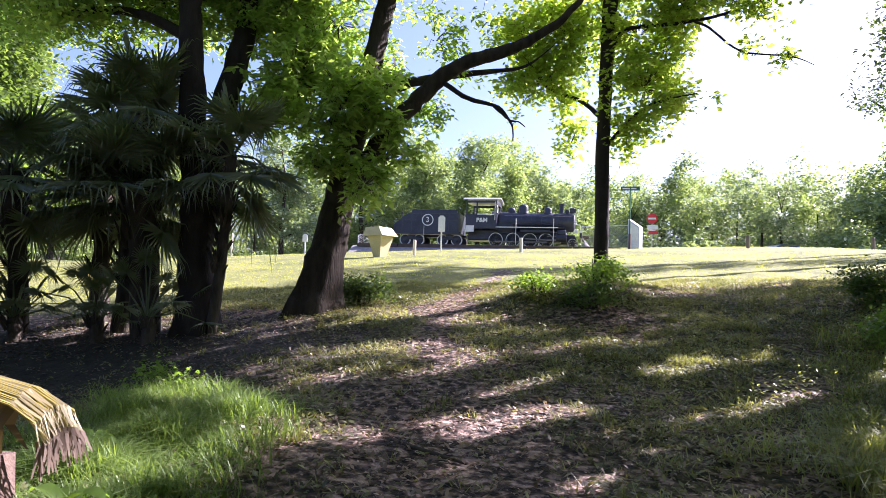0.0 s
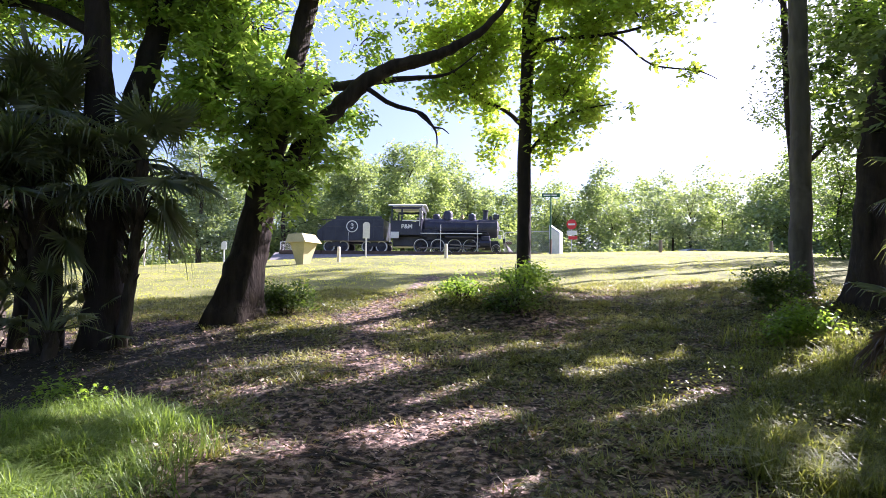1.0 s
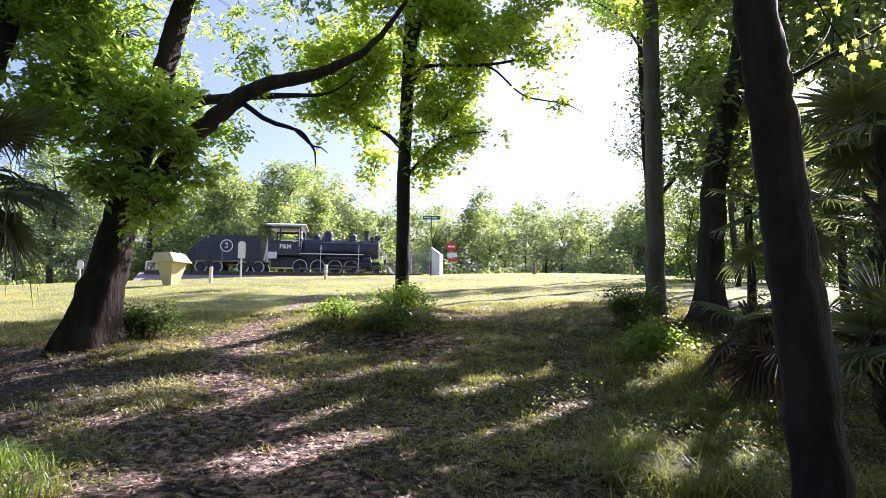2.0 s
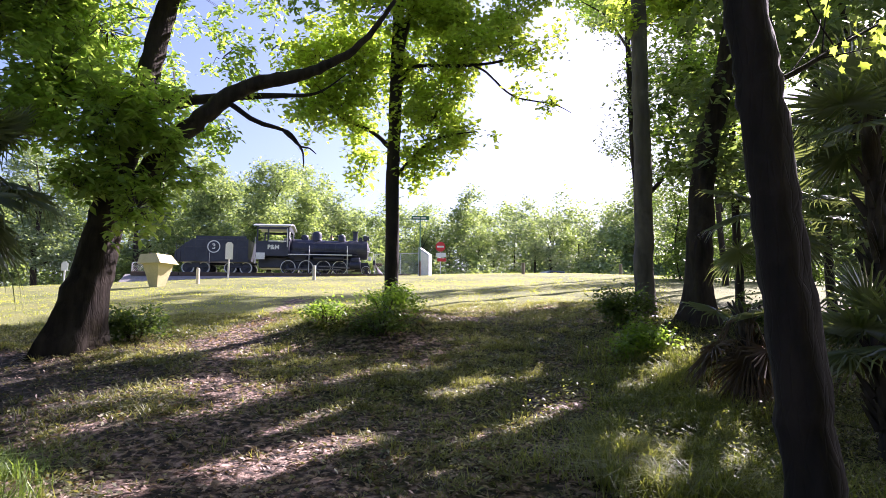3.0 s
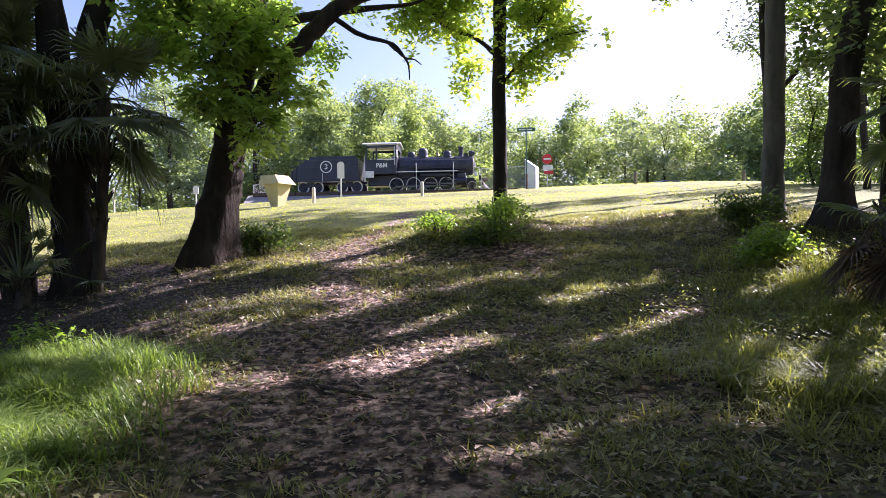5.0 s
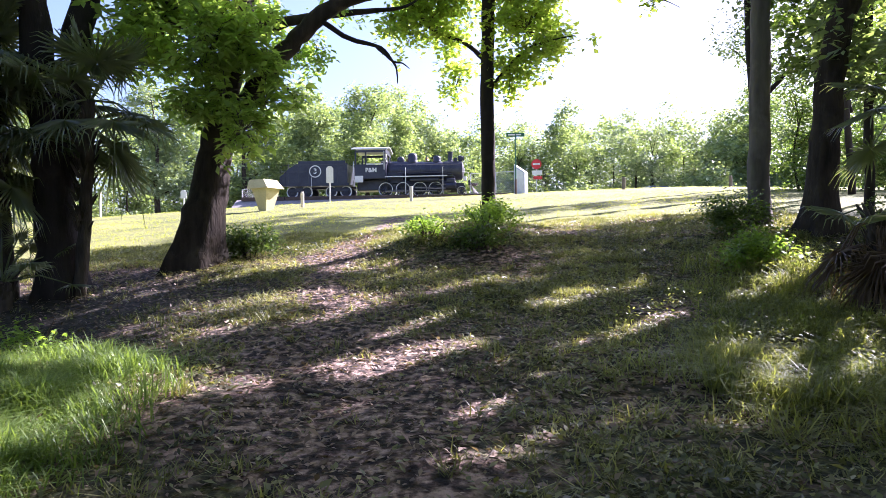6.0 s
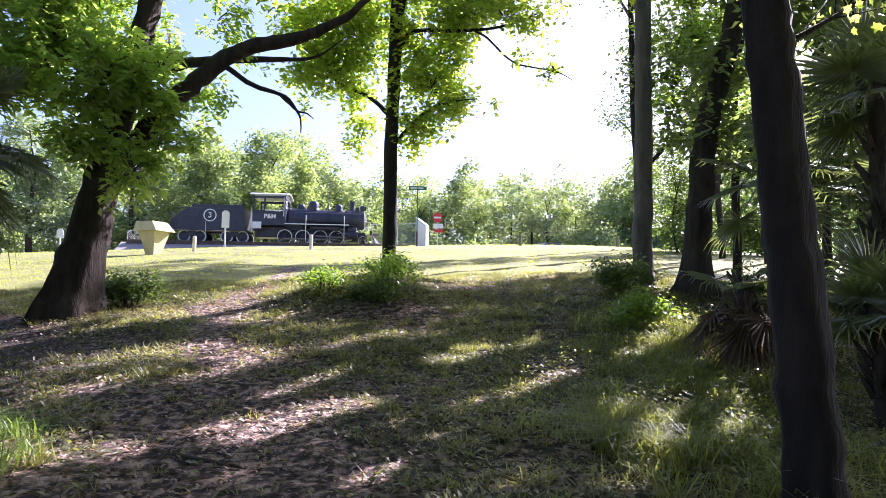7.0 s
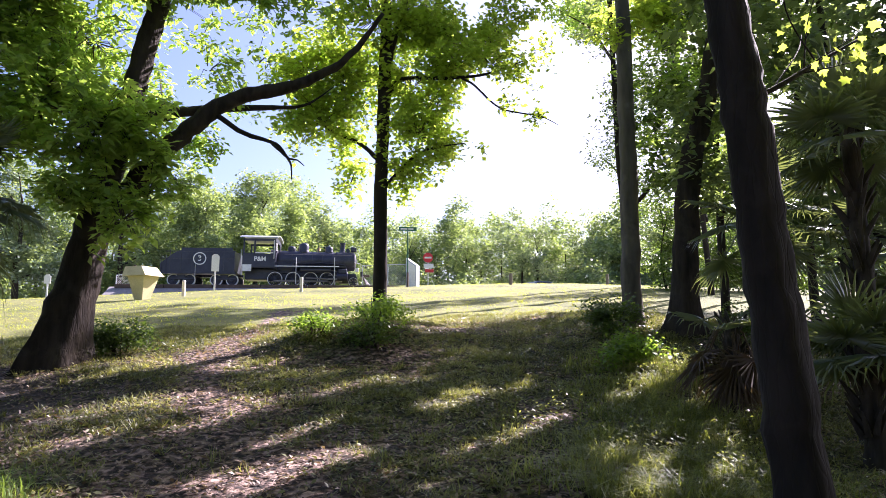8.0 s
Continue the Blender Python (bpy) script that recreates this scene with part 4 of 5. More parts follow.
    part("window_frame", Geo().ring(0.22, 0.27, 0, 0.03, 20, (0, 0, 0)), M_WHITE, cab, "white rounded front window").matrix_basis = pose(11.47, -1.02, 2.7, 0, 0, 90)
    part("backhead", Geo().tube([(10.9, 0, 1.9), (11.4, 0, 1.9)], [0.75, 0.75], 20), M_LOCO, cab)
    part("seat_box", Geo().box((9.7, -0.95, 1.75), (0.6, 0.6, 0.9), bevel=0.03), M_RUST, cab)
    part("step_panel", Geo().box((9.25, -1.43, 1.22), (0.75, 0.04, 0.46), bevel=0.01), M_WHITE, ob, "white panel under the cab")
    part("grab_rail", Geo().tube([(8.78, -1.42, 0.7), (8.78, -1.42, 2.5)], [0.022, 0.022], 6), M_WHITE, ob, "white grab rail")
    lettering("P&M", 0.42, M_WHITE, cab, (10.3, -1.415, 1.83), "white painted letters")
    # running gear
    part("frame", Geo().box((13.9, -0.62, 0.72), (7.2, 0.08, 0.4)).box((13.9, 0.62, 0.72), (7.2, 0.08, 0.4)).box((17.3, 0, 0.62), (0.6, 1.6, 0.2)), M_LOCO, ob)
    for y in (Y, 0.87):
        for x in (11.37, 12.73, 14.05, 15.3):
            wheel(ob, x, 0.50, y, 12, rim_mat=M_WHITE)
        wheel(ob, 17.33, 0.32, y, 8, 0.08)
    part("axles", Geo().tube([(11.37, -0.9, 0.5), (11.37, 0.9, 0.5)], [0.08] * 2, 10).tube([(12.73, -0.9, 0.5), (12.73, 0.9, 0.5)], [0.08] * 2, 10).tube([(14.05, -0.9, 0.5), (14.05, 0.9, 0.5)], [0.08] * 2, 10).tube([(15.3, -0.9, 0.5), (15.3, 0.9, 0.5)], [0.08] * 2, 10), M_STEEL, ob)
    # Dark boxes added to fill the lit gaps under cab and boiler.
    part("ash_pan", Geo().box((10.4, 0, 0.85), (2.9, 1.5, 0.75), bevel=0.05), M_LOCO, ob)
    part("spring_gear", Geo().box((13.6, 0, 0.78), (5.6, 1.0, 0.72), bevel=0.05), M_LOCO, ob)
    part("side_rod", Geo().box((13.35, -1.17, 0.36), (4.1, 0.05, 0.11), bevel=0.015), M_STEEL, ob)
    part("main_rod", Geo().box((14.9, -1.24, 0.52), (2.4, 0.05, 0.10), pose(0, 0, 0, 0, 3), bevel=0.015), M_STEEL, ob)
    for y in (-1.18, 1.18):
        part("cylinder", Geo().tube([(16.1, y, 0.66), (16.9, y, 0.66)], [0.28, 0.28], 18).box((16.5, y, 1.03), (0.7, 0.42, 0.34), bevel=0.06), M_LOCO, ob)
    part("crosshead_guide", Geo().box((15.8, -1.2, 0.78), (0.8, 0.08, 0.05)).box((15.8, -1.2, 0.54), (0.8, 0.08, 0.05)), M_STEEL, ob)
    part("front_beam", Geo().box((17.95, 0, 0.86), (0.18, 2.6, 0.34), bevel=0.02), M_LOCO, ob)
    g = Geo()
    for k in range(15):
        y = -1.15 + 2.3 * k / 14
        g.tube([(18.05, y, 0.78), (18.35 + 0.35 * (1 - abs(y) / 1.15), y * 0.95, 0.12)], [0.03, 0.03], 5)
    part("cowcatcher", g.box((18.4, 0, 0.14), (0.3, 2.1, 0.06)), M_STEEL, ob, "slatted pilot")
    part("coupler", Geo().box((18.3, 0, 0.85), (0.55, 0.16, 0.2), bevel=0.03), M_RUST, ob)
    part("front_rail", Geo().tube([(17.9, -1.2, 1.0), (17.9, -1.2, 1.55), (17.4, -0.9, 1.7)], [0.02] * 3, 6), M_WHITE, ob, "white handrail")
    part("marker_lamp", Geo().box((17.6, -0.85, 1.18), (0.24, 0.2, 0.28), bevel=0.03), M_WHITE, ob, "white lamp housing")

    tn = thing("tender", (LX, LY, LZ), "black locomotive tender with a white-ringed numeral", "tender", rz=LYAW)
    tank = part("tank", Geo().prism([(2.1, 0.95), (8.2, 0.95), (8.2, 2.36), (7.6, 2.38), (6.6, 2.36), (3.6, 2.36), (3.0, 2.08), (2.1, 1.45)], -1.38, 1.38), M_LOCO, tn)
    g = Geo()
    for x in (2.9, 3.8, 4.7, 6.4, 7.3):
        g.box((x, -1.385, 1.7), (0.05, 0.02, 1.4))
    part("rivet_strips", g.box((5.1, -1.387, 1.82), (6.0, 0.02, 0.05)).box((5.3, -1.387, 2.3), (5.6, 0.02, 0.06)), M_LOCO_GREY, tank)
    part("coaming", Geo().box((5.9, -1.3, 2.46), (4.2, 0.05, 0.2)).box((5.9, 1.3, 2.46), (4.2, 0.05, 0.2)).box((3.8, 0, 2.46), (0.05, 2.6, 0.2)), M_LOCO, tn)
    part("white_ring", Geo().ring(0.36, 0.43, -0.012, 0.0, 32), M_WHITE, tank, "white painted ring").location = (5.32, -1.386, 1.82)
    lettering("3", 0.52, M_WHITE, tank, (5.32, -1.392, 1.82), "white painted numeral")
    part("sill", Geo().box((5.2, -1.3, 0.88), (6.3, 0.16, 0.16)).box((5.2, 1.3, 0.88), (6.3, 0.16, 0.16)), M_LOCO, tn)
    for x0 in (3.75, 7.3):
        part("truck_frame", Geo().box((x0, -1.02, 0.5), (2.1, 0.09, 0.16), bevel=0.02).box((x0, -1.02, 0.66), (0.7, 0.1, 0.2), bevel=0.02), M_LOCO, tn)
        part("truck_frame", Geo().box((x0, 1.02, 0.5), (2.1, 0.09, 0.16), bevel=0.02), M_LOCO, tn)
        for dx in (-0.66, 0.66):
            for y in (-0.97, 0.86):
                w = part("wheel", Geo().lathe([(0.34, 0), (0.34, 0.1), (0.12, 0.13), (0.1, 0.18)], 24, pose(0, 0.1, 0, 90)), M_LOCO, tn, at=(x0 + dx, y, 0.41))
                part("tyre", Geo().ring(0.345, 0.41, -0.04, 0.12, 26), M_WHITE if y < 0 else M_STEEL, w, "white-painted tyre")
    part("ladder", Geo().tube([(2.25, -1.42, 0.7), (2.25, -1.42, 2.0)], [0.02] * 2, 5).tube([(2.6, -1.42, 0.7), (2.6, -1.42, 2.0)], [0.02] * 2, 5), M_LOCO, tn)
    part("tank_hatch", Geo().lathe([(0.32, 0), (0.32, 0.12), (0.1, 0.2)], 18, pose(3.6, 0, 2.34)), M_LOCO, tn)
    part("grab_rail", Geo().tube([(5.0, -1.42, 0.5), (5.0, -1.42, 1.4)], [0.02, 0.02], 5), M_WHITE, tn, "white grab rail")
    return ob, tn


def shorten(ob):
    """Draws the engine together along its length: round parts and wheels keep their shape and only move."""
    def along(x):
        return 8.08 + (x - 10.1) * (0.79 if x < 10.1 else 0.895)
    whole = ("chimney", "sand_dome", "steam_dome", "bell", "safety_valve", "headlamp", "generator", "smokebox_door", "number_disc", "tank_hatch", "marker_lamp")
    for ch in ob.children_recursive:
        if ch.parent.name.startswith("wheel"):
            continue
        if ch.location.length > 0 and not ch.location.x == 0:
            ch.location.x = along(ch.location.x)
        elif ch.type == "MESH":
            co = np.empty(len(ch.data.vertices) * 3)
            ch.data.vertices.foreach_get("co", co)
            co = co.reshape(-1, 3)
            if ch.name.split(".")[0] in whole:
                mid = co[:, 0].mean()
                co[:, 0] += along(mid) - mid
            else:
                co[:, 0] = np.where(co[:, 0] < 10.1, 8.08 + (co[:, 0] - 10.1) * 0.79, 8.08 + (co[:, 0] - 10.1) * 0.895)
            ch.data.vertices.foreach_set("co", co.ravel())
            ch.data.update()


for engine in locomotive():
    shorten(engine)

# ---- track ----
R = pose(LX, LY, 0, 0, 0, LYAW)


def track_point(x, y):
    q = R @ Vector((x, y, 0))
    return q.x, q.y


bedg = Geo()
secs = []
for k in range(26):
    x = -1.0 + 18.5 * k / 25
    row = []
    for y, h in ((-3.4, None), (-2.2, LZ - 0.17), (2.2, LZ - 0.17), (3.6, None)):
        wx, wy = track_point(x, y)
        z = h if h is not None else min(gz(wx, wy) - 0.05, LZ - 0.2)
        if k in (0, 25):
            z = min(z, gz(wx, wy) - 0.05) if h is None else z
        row.append((wx, wy, z))
    secs.append(row)
verts = [q for row in secs for q in row]
faces = [(4 * k + j, 4 * k + j + 1, 4 * k + j + 5, 4 * k + j + 4) for k in range(25) for j in range(3)]
low = len(verts)
for row in (secs[0], secs[-1]):
    for q in (row[1], row[2]):
        verts.append((q[0], q[1], q[2] - 0.8))
faces += [(1, 2, low + 1, low), (4 * 25 + 1, low + 2, low + 3, 4 * 25 + 2)]
bed = bedg.add(verts, faces).mesh("track_bed")
bed.materials.append(M_BALLAST)
tagged(new("track_bed", bed), "low grey gravel bed under the display track", "track bed", kind="structure")
trk = thing("railway_track", (LX, LY, LZ), "short length of rusty rail on timber sleepers", "track", rz=LYAW)
for y in (-0.78, 0.78):
    part("rail", Geo().prism([(-0.7, 0), (17.8, 0), (17.8, -0.05), (-0.7, -0.05)], y - 0.035, y + 0.035).prism([(-0.7, -0.05), (17.2, -0.05), (17.2, -0.13), (-0.7, -0.13)], y - 0.012, y + 0.012), M_RUST, trk)
sl = Geo().box((0, 0, 0), (0.22, 2.5, 0.15), bevel=0.012).mesh("sleeper")
for k in range(29):
    part("sleeper", sl, M_TIMBER, trk, at=(-0.6 + 0.62 * k, 0, -0.17))
kerb = thing("timber_kerb", (LX, LY, LZ), "dark timber edging along the track bed", "kerb", rz=LYAW)
for k in range(6):
    part("beam", Geo().box((0.9 + 3.05 * k, -2.35, -0.14), (3.0, 0.25, 0.26), bevel=0.02), M_RUST, kerb)


# ---- posts, signs, bin, fence ----
def post(at, h, w, mat, label, cap=True):
    z = gz(at[0], at[1])
    g = Geo().lathe([(w, -0.2), (w, h - 0.05), (w * 0.7, h)], 10)
    ob = g.mesh("bollard_post")
    ob.materials.append(mat)
    o = new("bollard_post", ob)
    o.matrix_world = pose(at[0], at[1], z, 0, 0, 0)
    return tagged(o, label, "post", "posts along the lawn")


post((-1.35, 32.48), 0.78, 0.085, M_POST, "short pale wooden post on the lawn")
post((4.27, 33.28), 0.78, 0.085, M_POST, "short pale wooden post on the lawn")
post((17.6, 35.9), 0.74, 0.11, M_TIMBER, "short dark wooden post on the lawn")
post((24.5, 35.5), 0.7, 0.10, M_TIMBER, "short dark wooden post on the lawn")
post((-16.5, 40.0), 1.0, 0.09, M_POST, "pale wooden post at the lawn's edge")
post((-14.2, 42.5), 1.6, 0.07, M_POST, "slim pale post at the lawn's edge")


def notice(at, h, w, bh, label, face=0.0, mat=M_WHITE):
    z = gz(*at)
    ob = thing("notice_sign", (at[0], at[1], z - 0.1), label, "sign", rz=face)
    part("post", Geo().box((0, 0, h / 2), (0.09, 0.06, h), bevel=0.01), M_WHITE, ob)
    part("board", Geo().prism([(-w / 2, h - bh), (w / 2, h - bh), (w / 2, h - 0.12), (w * 0.22, h), (-w * 0.22, h), (-w / 2, h - 0.12)], -0.075, -0.035), mat, ob)


notice((0.0, 36.47), 2.15, 0.40, 0.95, "tall white board on a white post by the track")
notice((-9.4, 43.2), 1.5, 0.35, 0.55, "small pale sign on a slim post far off")

bin_ = thing("concrete_bin", (-3.01, 31.35, gz(-3.01, 31.35) - 0.05), "cream hopper-shaped bin with a sloping hood", "bin", rz=-38)
part("body", Geo().add([(-0.22, -0.22, 0), (0.22, -0.22, 0), (0.22, 0.22, 0), (-0.22, 0.22, 0), (-0.46, -0.46, 1.08), (0.46, -0.46, 1.08), (0.46, 0.46, 1.08), (-0.46, 0.46, 1.08)],
                       [(3, 2, 1, 0), (4, 5, 6, 7), (0, 1, 5, 4), (1, 2, 6, 5), (2, 3, 7, 6), (3, 0, 4, 7)]), M_CONCRETE, bin_)
part("hood", Geo().add([(-0.66, -0.58, 1.084), (0.66, -0.58, 1.084), (0.66, 0.58, 1.084), (-0.66, 0.58, 1.084), (-0.62, -0.46, 1.52), (0.30, -0.46, 1.52), (0.30, 0.46, 1.52), (-0.62, 0.46, 1.52)],
                       [(3, 2, 1, 0), (4, 5, 6, 7), (0, 1, 5, 4), (1, 2, 6, 5), (2, 3, 7, 6), (3, 0, 4, 7)]), M_CONCRETE, bin_)

pz = gz(11.18, 37.17)
sp = thing("street_sign", (11.18, 37.17, pz - 0.1), "green street name blade on a slim dark pole", "sign", rz=-12)
part("pole", Geo().tube([(0, 0, 0), (0, 0, 3.85)], [0.045, 0.04], 8), M_GREEN, sp)
part("pole_sleeve", Geo().tube([(0, 0, 0), (0, 0, 1.0)], [0.075, 0.075], 8), M_RUST, sp)
part("blade", Geo().box((0.0, 0, 3.72), (1.1, 0.03, 0.24), bevel=0.005), M_GREEN, sp)
part("writing", Geo().box((-0.05, -0.018, 3.72), (0.8, 0.008, 0.08)), M_WHITE, sp, "plain white bar of writing")
kz = gz(11.9, 38.4)
kb = thing("utility_cabinet", (11.95, 38.6, kz - 0.1), "pale grey metal cabinet with a sloping top", "cabinet", rz=-38)
part("body", Geo().prism([(-0.35, 0), (0.35, 0), (0.35, 1.45), (-0.35, 1.95)], -0.3, 0.3), M_GALV, kb)
part("door", Geo().prism([(-0.29, 0.08), (0.29, 0.08), (0.29, 1.38), (-0.29, 1.76)], -0.315, -0.3), M_WHITE, kb)

sx, sy = 16.1, 48.0
ss = thing("no_entry_sign", (sx, sy, gz(sx, sy) - 0.1), "red no-entry sign with plates below on a pole", "sign", rz=-18)
part("pole", Geo().tube([(0, 0, 0), (0, 0, 2.75)], [0.04, 0.04], 8), M_GALV, ss)
part("disc", Geo().lathe([(0.40, 0), (0.40, 0.02)], 24, pose(0, -0.05, 2.45, 90)), M_RED, ss)
part("bar", Geo().box((0, -0.078, 2.45), (0.56, 0.01, 0.14)), M_WHITE, ss)
part("plate", Geo().box((0.05, -0.05, 1.78), (0.78, 0.02, 0.34), bevel=0.005), M_WHITE, ss)
part("plate", Geo().box((0.1, -0.05, 1.38), (0.7, 0.02, 0.26), bevel=0.005), M_RED, ss)


def fence(p0, p1, h, label, n):
    ob = thing("chain_link_fence", (p0[0], p0[1], 0), label, "fence")
    a, b2 = Vector((0, 0, 0)), Vector((p1[0] - p0[0], p1[1] - p0[1], 0))
    pts = []
    for k in range(n + 1):
        q = a.lerp(b2, k / n)
        q.z = gz(p0[0] + q.x, p0[1] + q.y)
        pts.append(q)
        part("post", Geo().tube([q - UP * 0.1, q + UP * h], [0.03, 0.03], 7), M_GALV, ob)
    part("top_rail", Geo().tube([q + UP * h for q in pts], [0.022] * len(pts), 6), M_GALV, ob)
    g = Geo()
    L = b2.length
    step = 0.16
    m_ = int(L / step)
    for k in range(m_):
        for s in (1, -1):
            t0, t1 = k / m_, (k + s * h / step * 1.0) / m_
            t1c = min(1.0, max(0.0, t1))
            frac = abs(t1c - t0) / max(1e-6, abs(t1 - t0))
            q0, q1 = a.lerp(b2, t0), a.lerp(b2, t1c)
            q0.z, q1.z = gz(p0[0] + q0.x, p0[1] + q0.y) + 0.05, gz(p0[0] + q1.x, p0[1] + q1.y) + 0.05 + (h - 0.05) * frac
            g.tube([q0, q1], [0.006, 0.006], 3, caps=False)
    part("wire_mesh", g, M_GALV, ob)


fence((9.6, 42.9), (12.6, 40.4), 1.5, "galvanised chain-link fence beside the engine", 2)
fence((-6.8, 50.8), (-3.9, 48.3), 1.7, "galvanised chain-link fence behind the bin", 2)
bp = thing("fence_post", (-5.4, 48.9, gz(-5.4, 48.9) - 0.1), "dark square post at the fence corner", "post")
part("post", Geo().box((0, 0, 1.15), (0.16, 0.16, 2.3), bevel=0.01), M_RUST, bp)

# ---- distant road and parked car ----
rd = []
for k in range(60):
    x = -120 + 5.0 * k
    y = 60 + 0.0009 * (x - 10) ** 2 - 0.14 * x
    rd.append((x, y))
verts, faces = [], []
for x, y in rd:
    for d in (-2.8, 2.8):
        verts.append((x + 0.14 * d, y + d, gz(x + 0.14 * d, y + d) + 0.03))
faces = [(2 * k, 2 * k + 2, 2 * k + 3, 2 * k + 1) for k in range(len(rd) - 1)]
rm = Geo().add(verts, faces).mesh("road")
rm.materials.append(M_ASPHALT)
tagged(new("road", rm), "pale narrow road behind the lawn", "road", kind="structure")

cx, cy = 33.0, 60.0
car = thing("parked_car", (cx, cy, gz(cx, cy)), "dark blue car parked beyond the lawn", "car", rz=8)
part("body", Geo().prism([(-2.2, 0.35), (2.2, 0.35), (2.25, 0.75), (1.3, 0.95), (0.6, 1.45), (-1.2, 1.45), (-2.0, 1.0), (-2.25, 0.9)], -0.85, 0.85), M_CAR, car)
part("window", Geo().prism([(0.95, 0.98), (0.5, 1.38), (-1.1, 1.38), (-1.7, 1.0)], -0.862, -0.852), M_GLASS, car)
for x in (-1.35, 1.4):
    for y in (-0.8, 0.8):
        w = part("wheel", Geo().lathe([(0.2, -0.1), (0.2, 0.1)], 14, pose(0, 0, 0, 90)), M_GALV, car, at=(x, y, 0.33))
        part("tyre", Geo().ring(0.2, 0.33, -0.11, 0.11, 18), M_RUBBER, w)


# ---- woods ----
def wood_tree(name, at, h, r, mat, seed, label, leaf=0.37, spacing=0.78, per=20, trunk=M_BARK, low=0.22, group="trees of the wood's edge", gap=-0.62, slim=0.02, reach=0.62):
    rng = random.Random(seed)
    base = (at[0], at[1], gz(*at) - 0.1)
    ob = thing(name, base, label, "tree", group)
    top = (base[0] + rng.uniform(-0.5, 0.5), base[1], base[2] + h * reach)
    limb("trunk", ob, base, [base, (base[0] + rng.uniform(-0.3, 0.3), base[1], base[2] + h * 0.35), top], [slim * h, slim * 0.72 * h, 0.005 * h], trunk, 8, seed=seed)
    blobs = []
    for k in range(rng.randint(12, 15)):
        f = low + (1 - low) * (k + rng.random()) / 14
        w, rad = rng.uniform(0, 2 * PI), r * 0.62 * (1 - 0.55 * max(0, f - 0.55) / 0.45) * rng.uniform(0.3, 1.0)
        b_r = r * rng.uniform(0.32, 0.54) * (1.1 - 0.45 * f)
        c = (base[0] + math.cos(w) * rad, base[1] + math.sin(w) * rad, base[2] + h * min(0.95, f))
        blobs.append((*c, b_r, b_r * 0.72))
        if k % 2 == 0:
            p0 = Vector((base[0], base[1], base[2] + h * f * 0.75))
            # A limb that would block a chosen sunbeam is left out.
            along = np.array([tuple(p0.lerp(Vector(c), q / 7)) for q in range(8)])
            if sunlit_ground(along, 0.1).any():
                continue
            limb("limb", ob, base, [p0, p0.lerp(Vector(c), 0.6) + UP * 0.2, c], [0.006 * h, 0.004 * h, 0.002 * h], trunk, 5, seed=k)
    crown(ob, base, blobs, mat, seed, spacing, per, leaf, spacing * 0.42, 0.6, twigs=False, gap=gap)
    return ob


far_blobs, far_blobs_b, trunks = [], [], Geo()
rngw = random.Random(77)
for k in range(112):
    a = -48 + k + rngw.uniform(-0.3, 0.3)
    d = rngw.uniform(80, 94) if k % 2 else rngw.uniform(94, 112)
    x, y = d * math.sin(radians(a)), d * math.cos(radians(a))
    z = gz(x, y)
    h = d * (0.155 if a > 9 else 0.20) * rngw.uniform(0.9, 1.12)
    r = rngw.uniform(4.2, 6.2)
    lo = 0.04 if k % 2 else 0.45
    for j in range(14 if k % 2 else 9):
        f = lo + (0.96 - lo) * (j + rngw.random()) / (14 if k % 2 else 9)
        w, q = rngw.uniform(0, 6.28), r * rngw.uniform(0.2, 0.85) * (1.15 - 0.6 * f)
        (far_blobs if k % 3 else far_blobs_b).append((x + q * math.cos(w), y + q * math.sin(w), z + h * f * 0.94, r * rngw.uniform(0.36, 0.55) * (1.15 - 0.45 * f), r * 0.33))
    trunks.tube([(x, y, z - 0.3), (x + 0.2, y, z + h * 0.5)], [0.24, 0.06], 5)
ow = thing("woodland", (0, 0, 0), "dense green woodland beyond the lawn", "woods", kind="stuff")
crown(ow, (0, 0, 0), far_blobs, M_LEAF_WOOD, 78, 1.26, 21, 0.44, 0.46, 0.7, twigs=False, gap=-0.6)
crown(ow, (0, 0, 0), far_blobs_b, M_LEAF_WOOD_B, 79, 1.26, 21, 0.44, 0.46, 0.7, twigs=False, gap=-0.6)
part("trunks", trunks, M_BARK, ow)
# lower shrubs along the wood's edge
shrubs = []
for k in range(95):
    a = -46 + 106 * (k + rngw.random()) / 95
    d = rngw.uniform(70, 84)
    x, y = d * math.sin(radians(a)), d * math.cos(radians(a))
    s = rngw.uniform(0.9, 2.4)
    shrubs += [(x, y, gz(x, y) + s * 0.7, s * 1.2, s * 0.8), (x + rngw.uniform(-1, 1), y, gz(x, y) + s * 1.5, s * 0.8, s * 0.6)]
os_ = thing("undergrowth", (0, 0, 0), "rough shrubs along the edge of the woods", "shrubs", kind="stuff")
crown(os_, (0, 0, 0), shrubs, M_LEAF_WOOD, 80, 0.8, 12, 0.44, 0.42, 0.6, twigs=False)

for k, (x, y, h, r, blue) in enumerate([(-9, 70, 16, 5.2, 0), (-2, 72, 15.5, 5.6, 0), (4.0, 73, 15.5, 5.6, 0), (8.6, 77, 13.5, 4.6, 0), (13.5, 84, 10.5, 4.2, 1), (-17, 66, 15, 5.0, 1), (-26, 62, 15, 5.2, 0),
                                        (-35, 56, 14, 5.0, 0), (-44, 50, 14, 5.0, 0), (30, 74, 9, 3.6, 0), (38, 70, 10, 3.6, 1), (48, 66, 9.5, 3.6, 0), (24, 80, 10, 3.6, 0)]):
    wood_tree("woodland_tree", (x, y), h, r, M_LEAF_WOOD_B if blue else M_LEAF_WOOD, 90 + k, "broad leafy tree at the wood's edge")
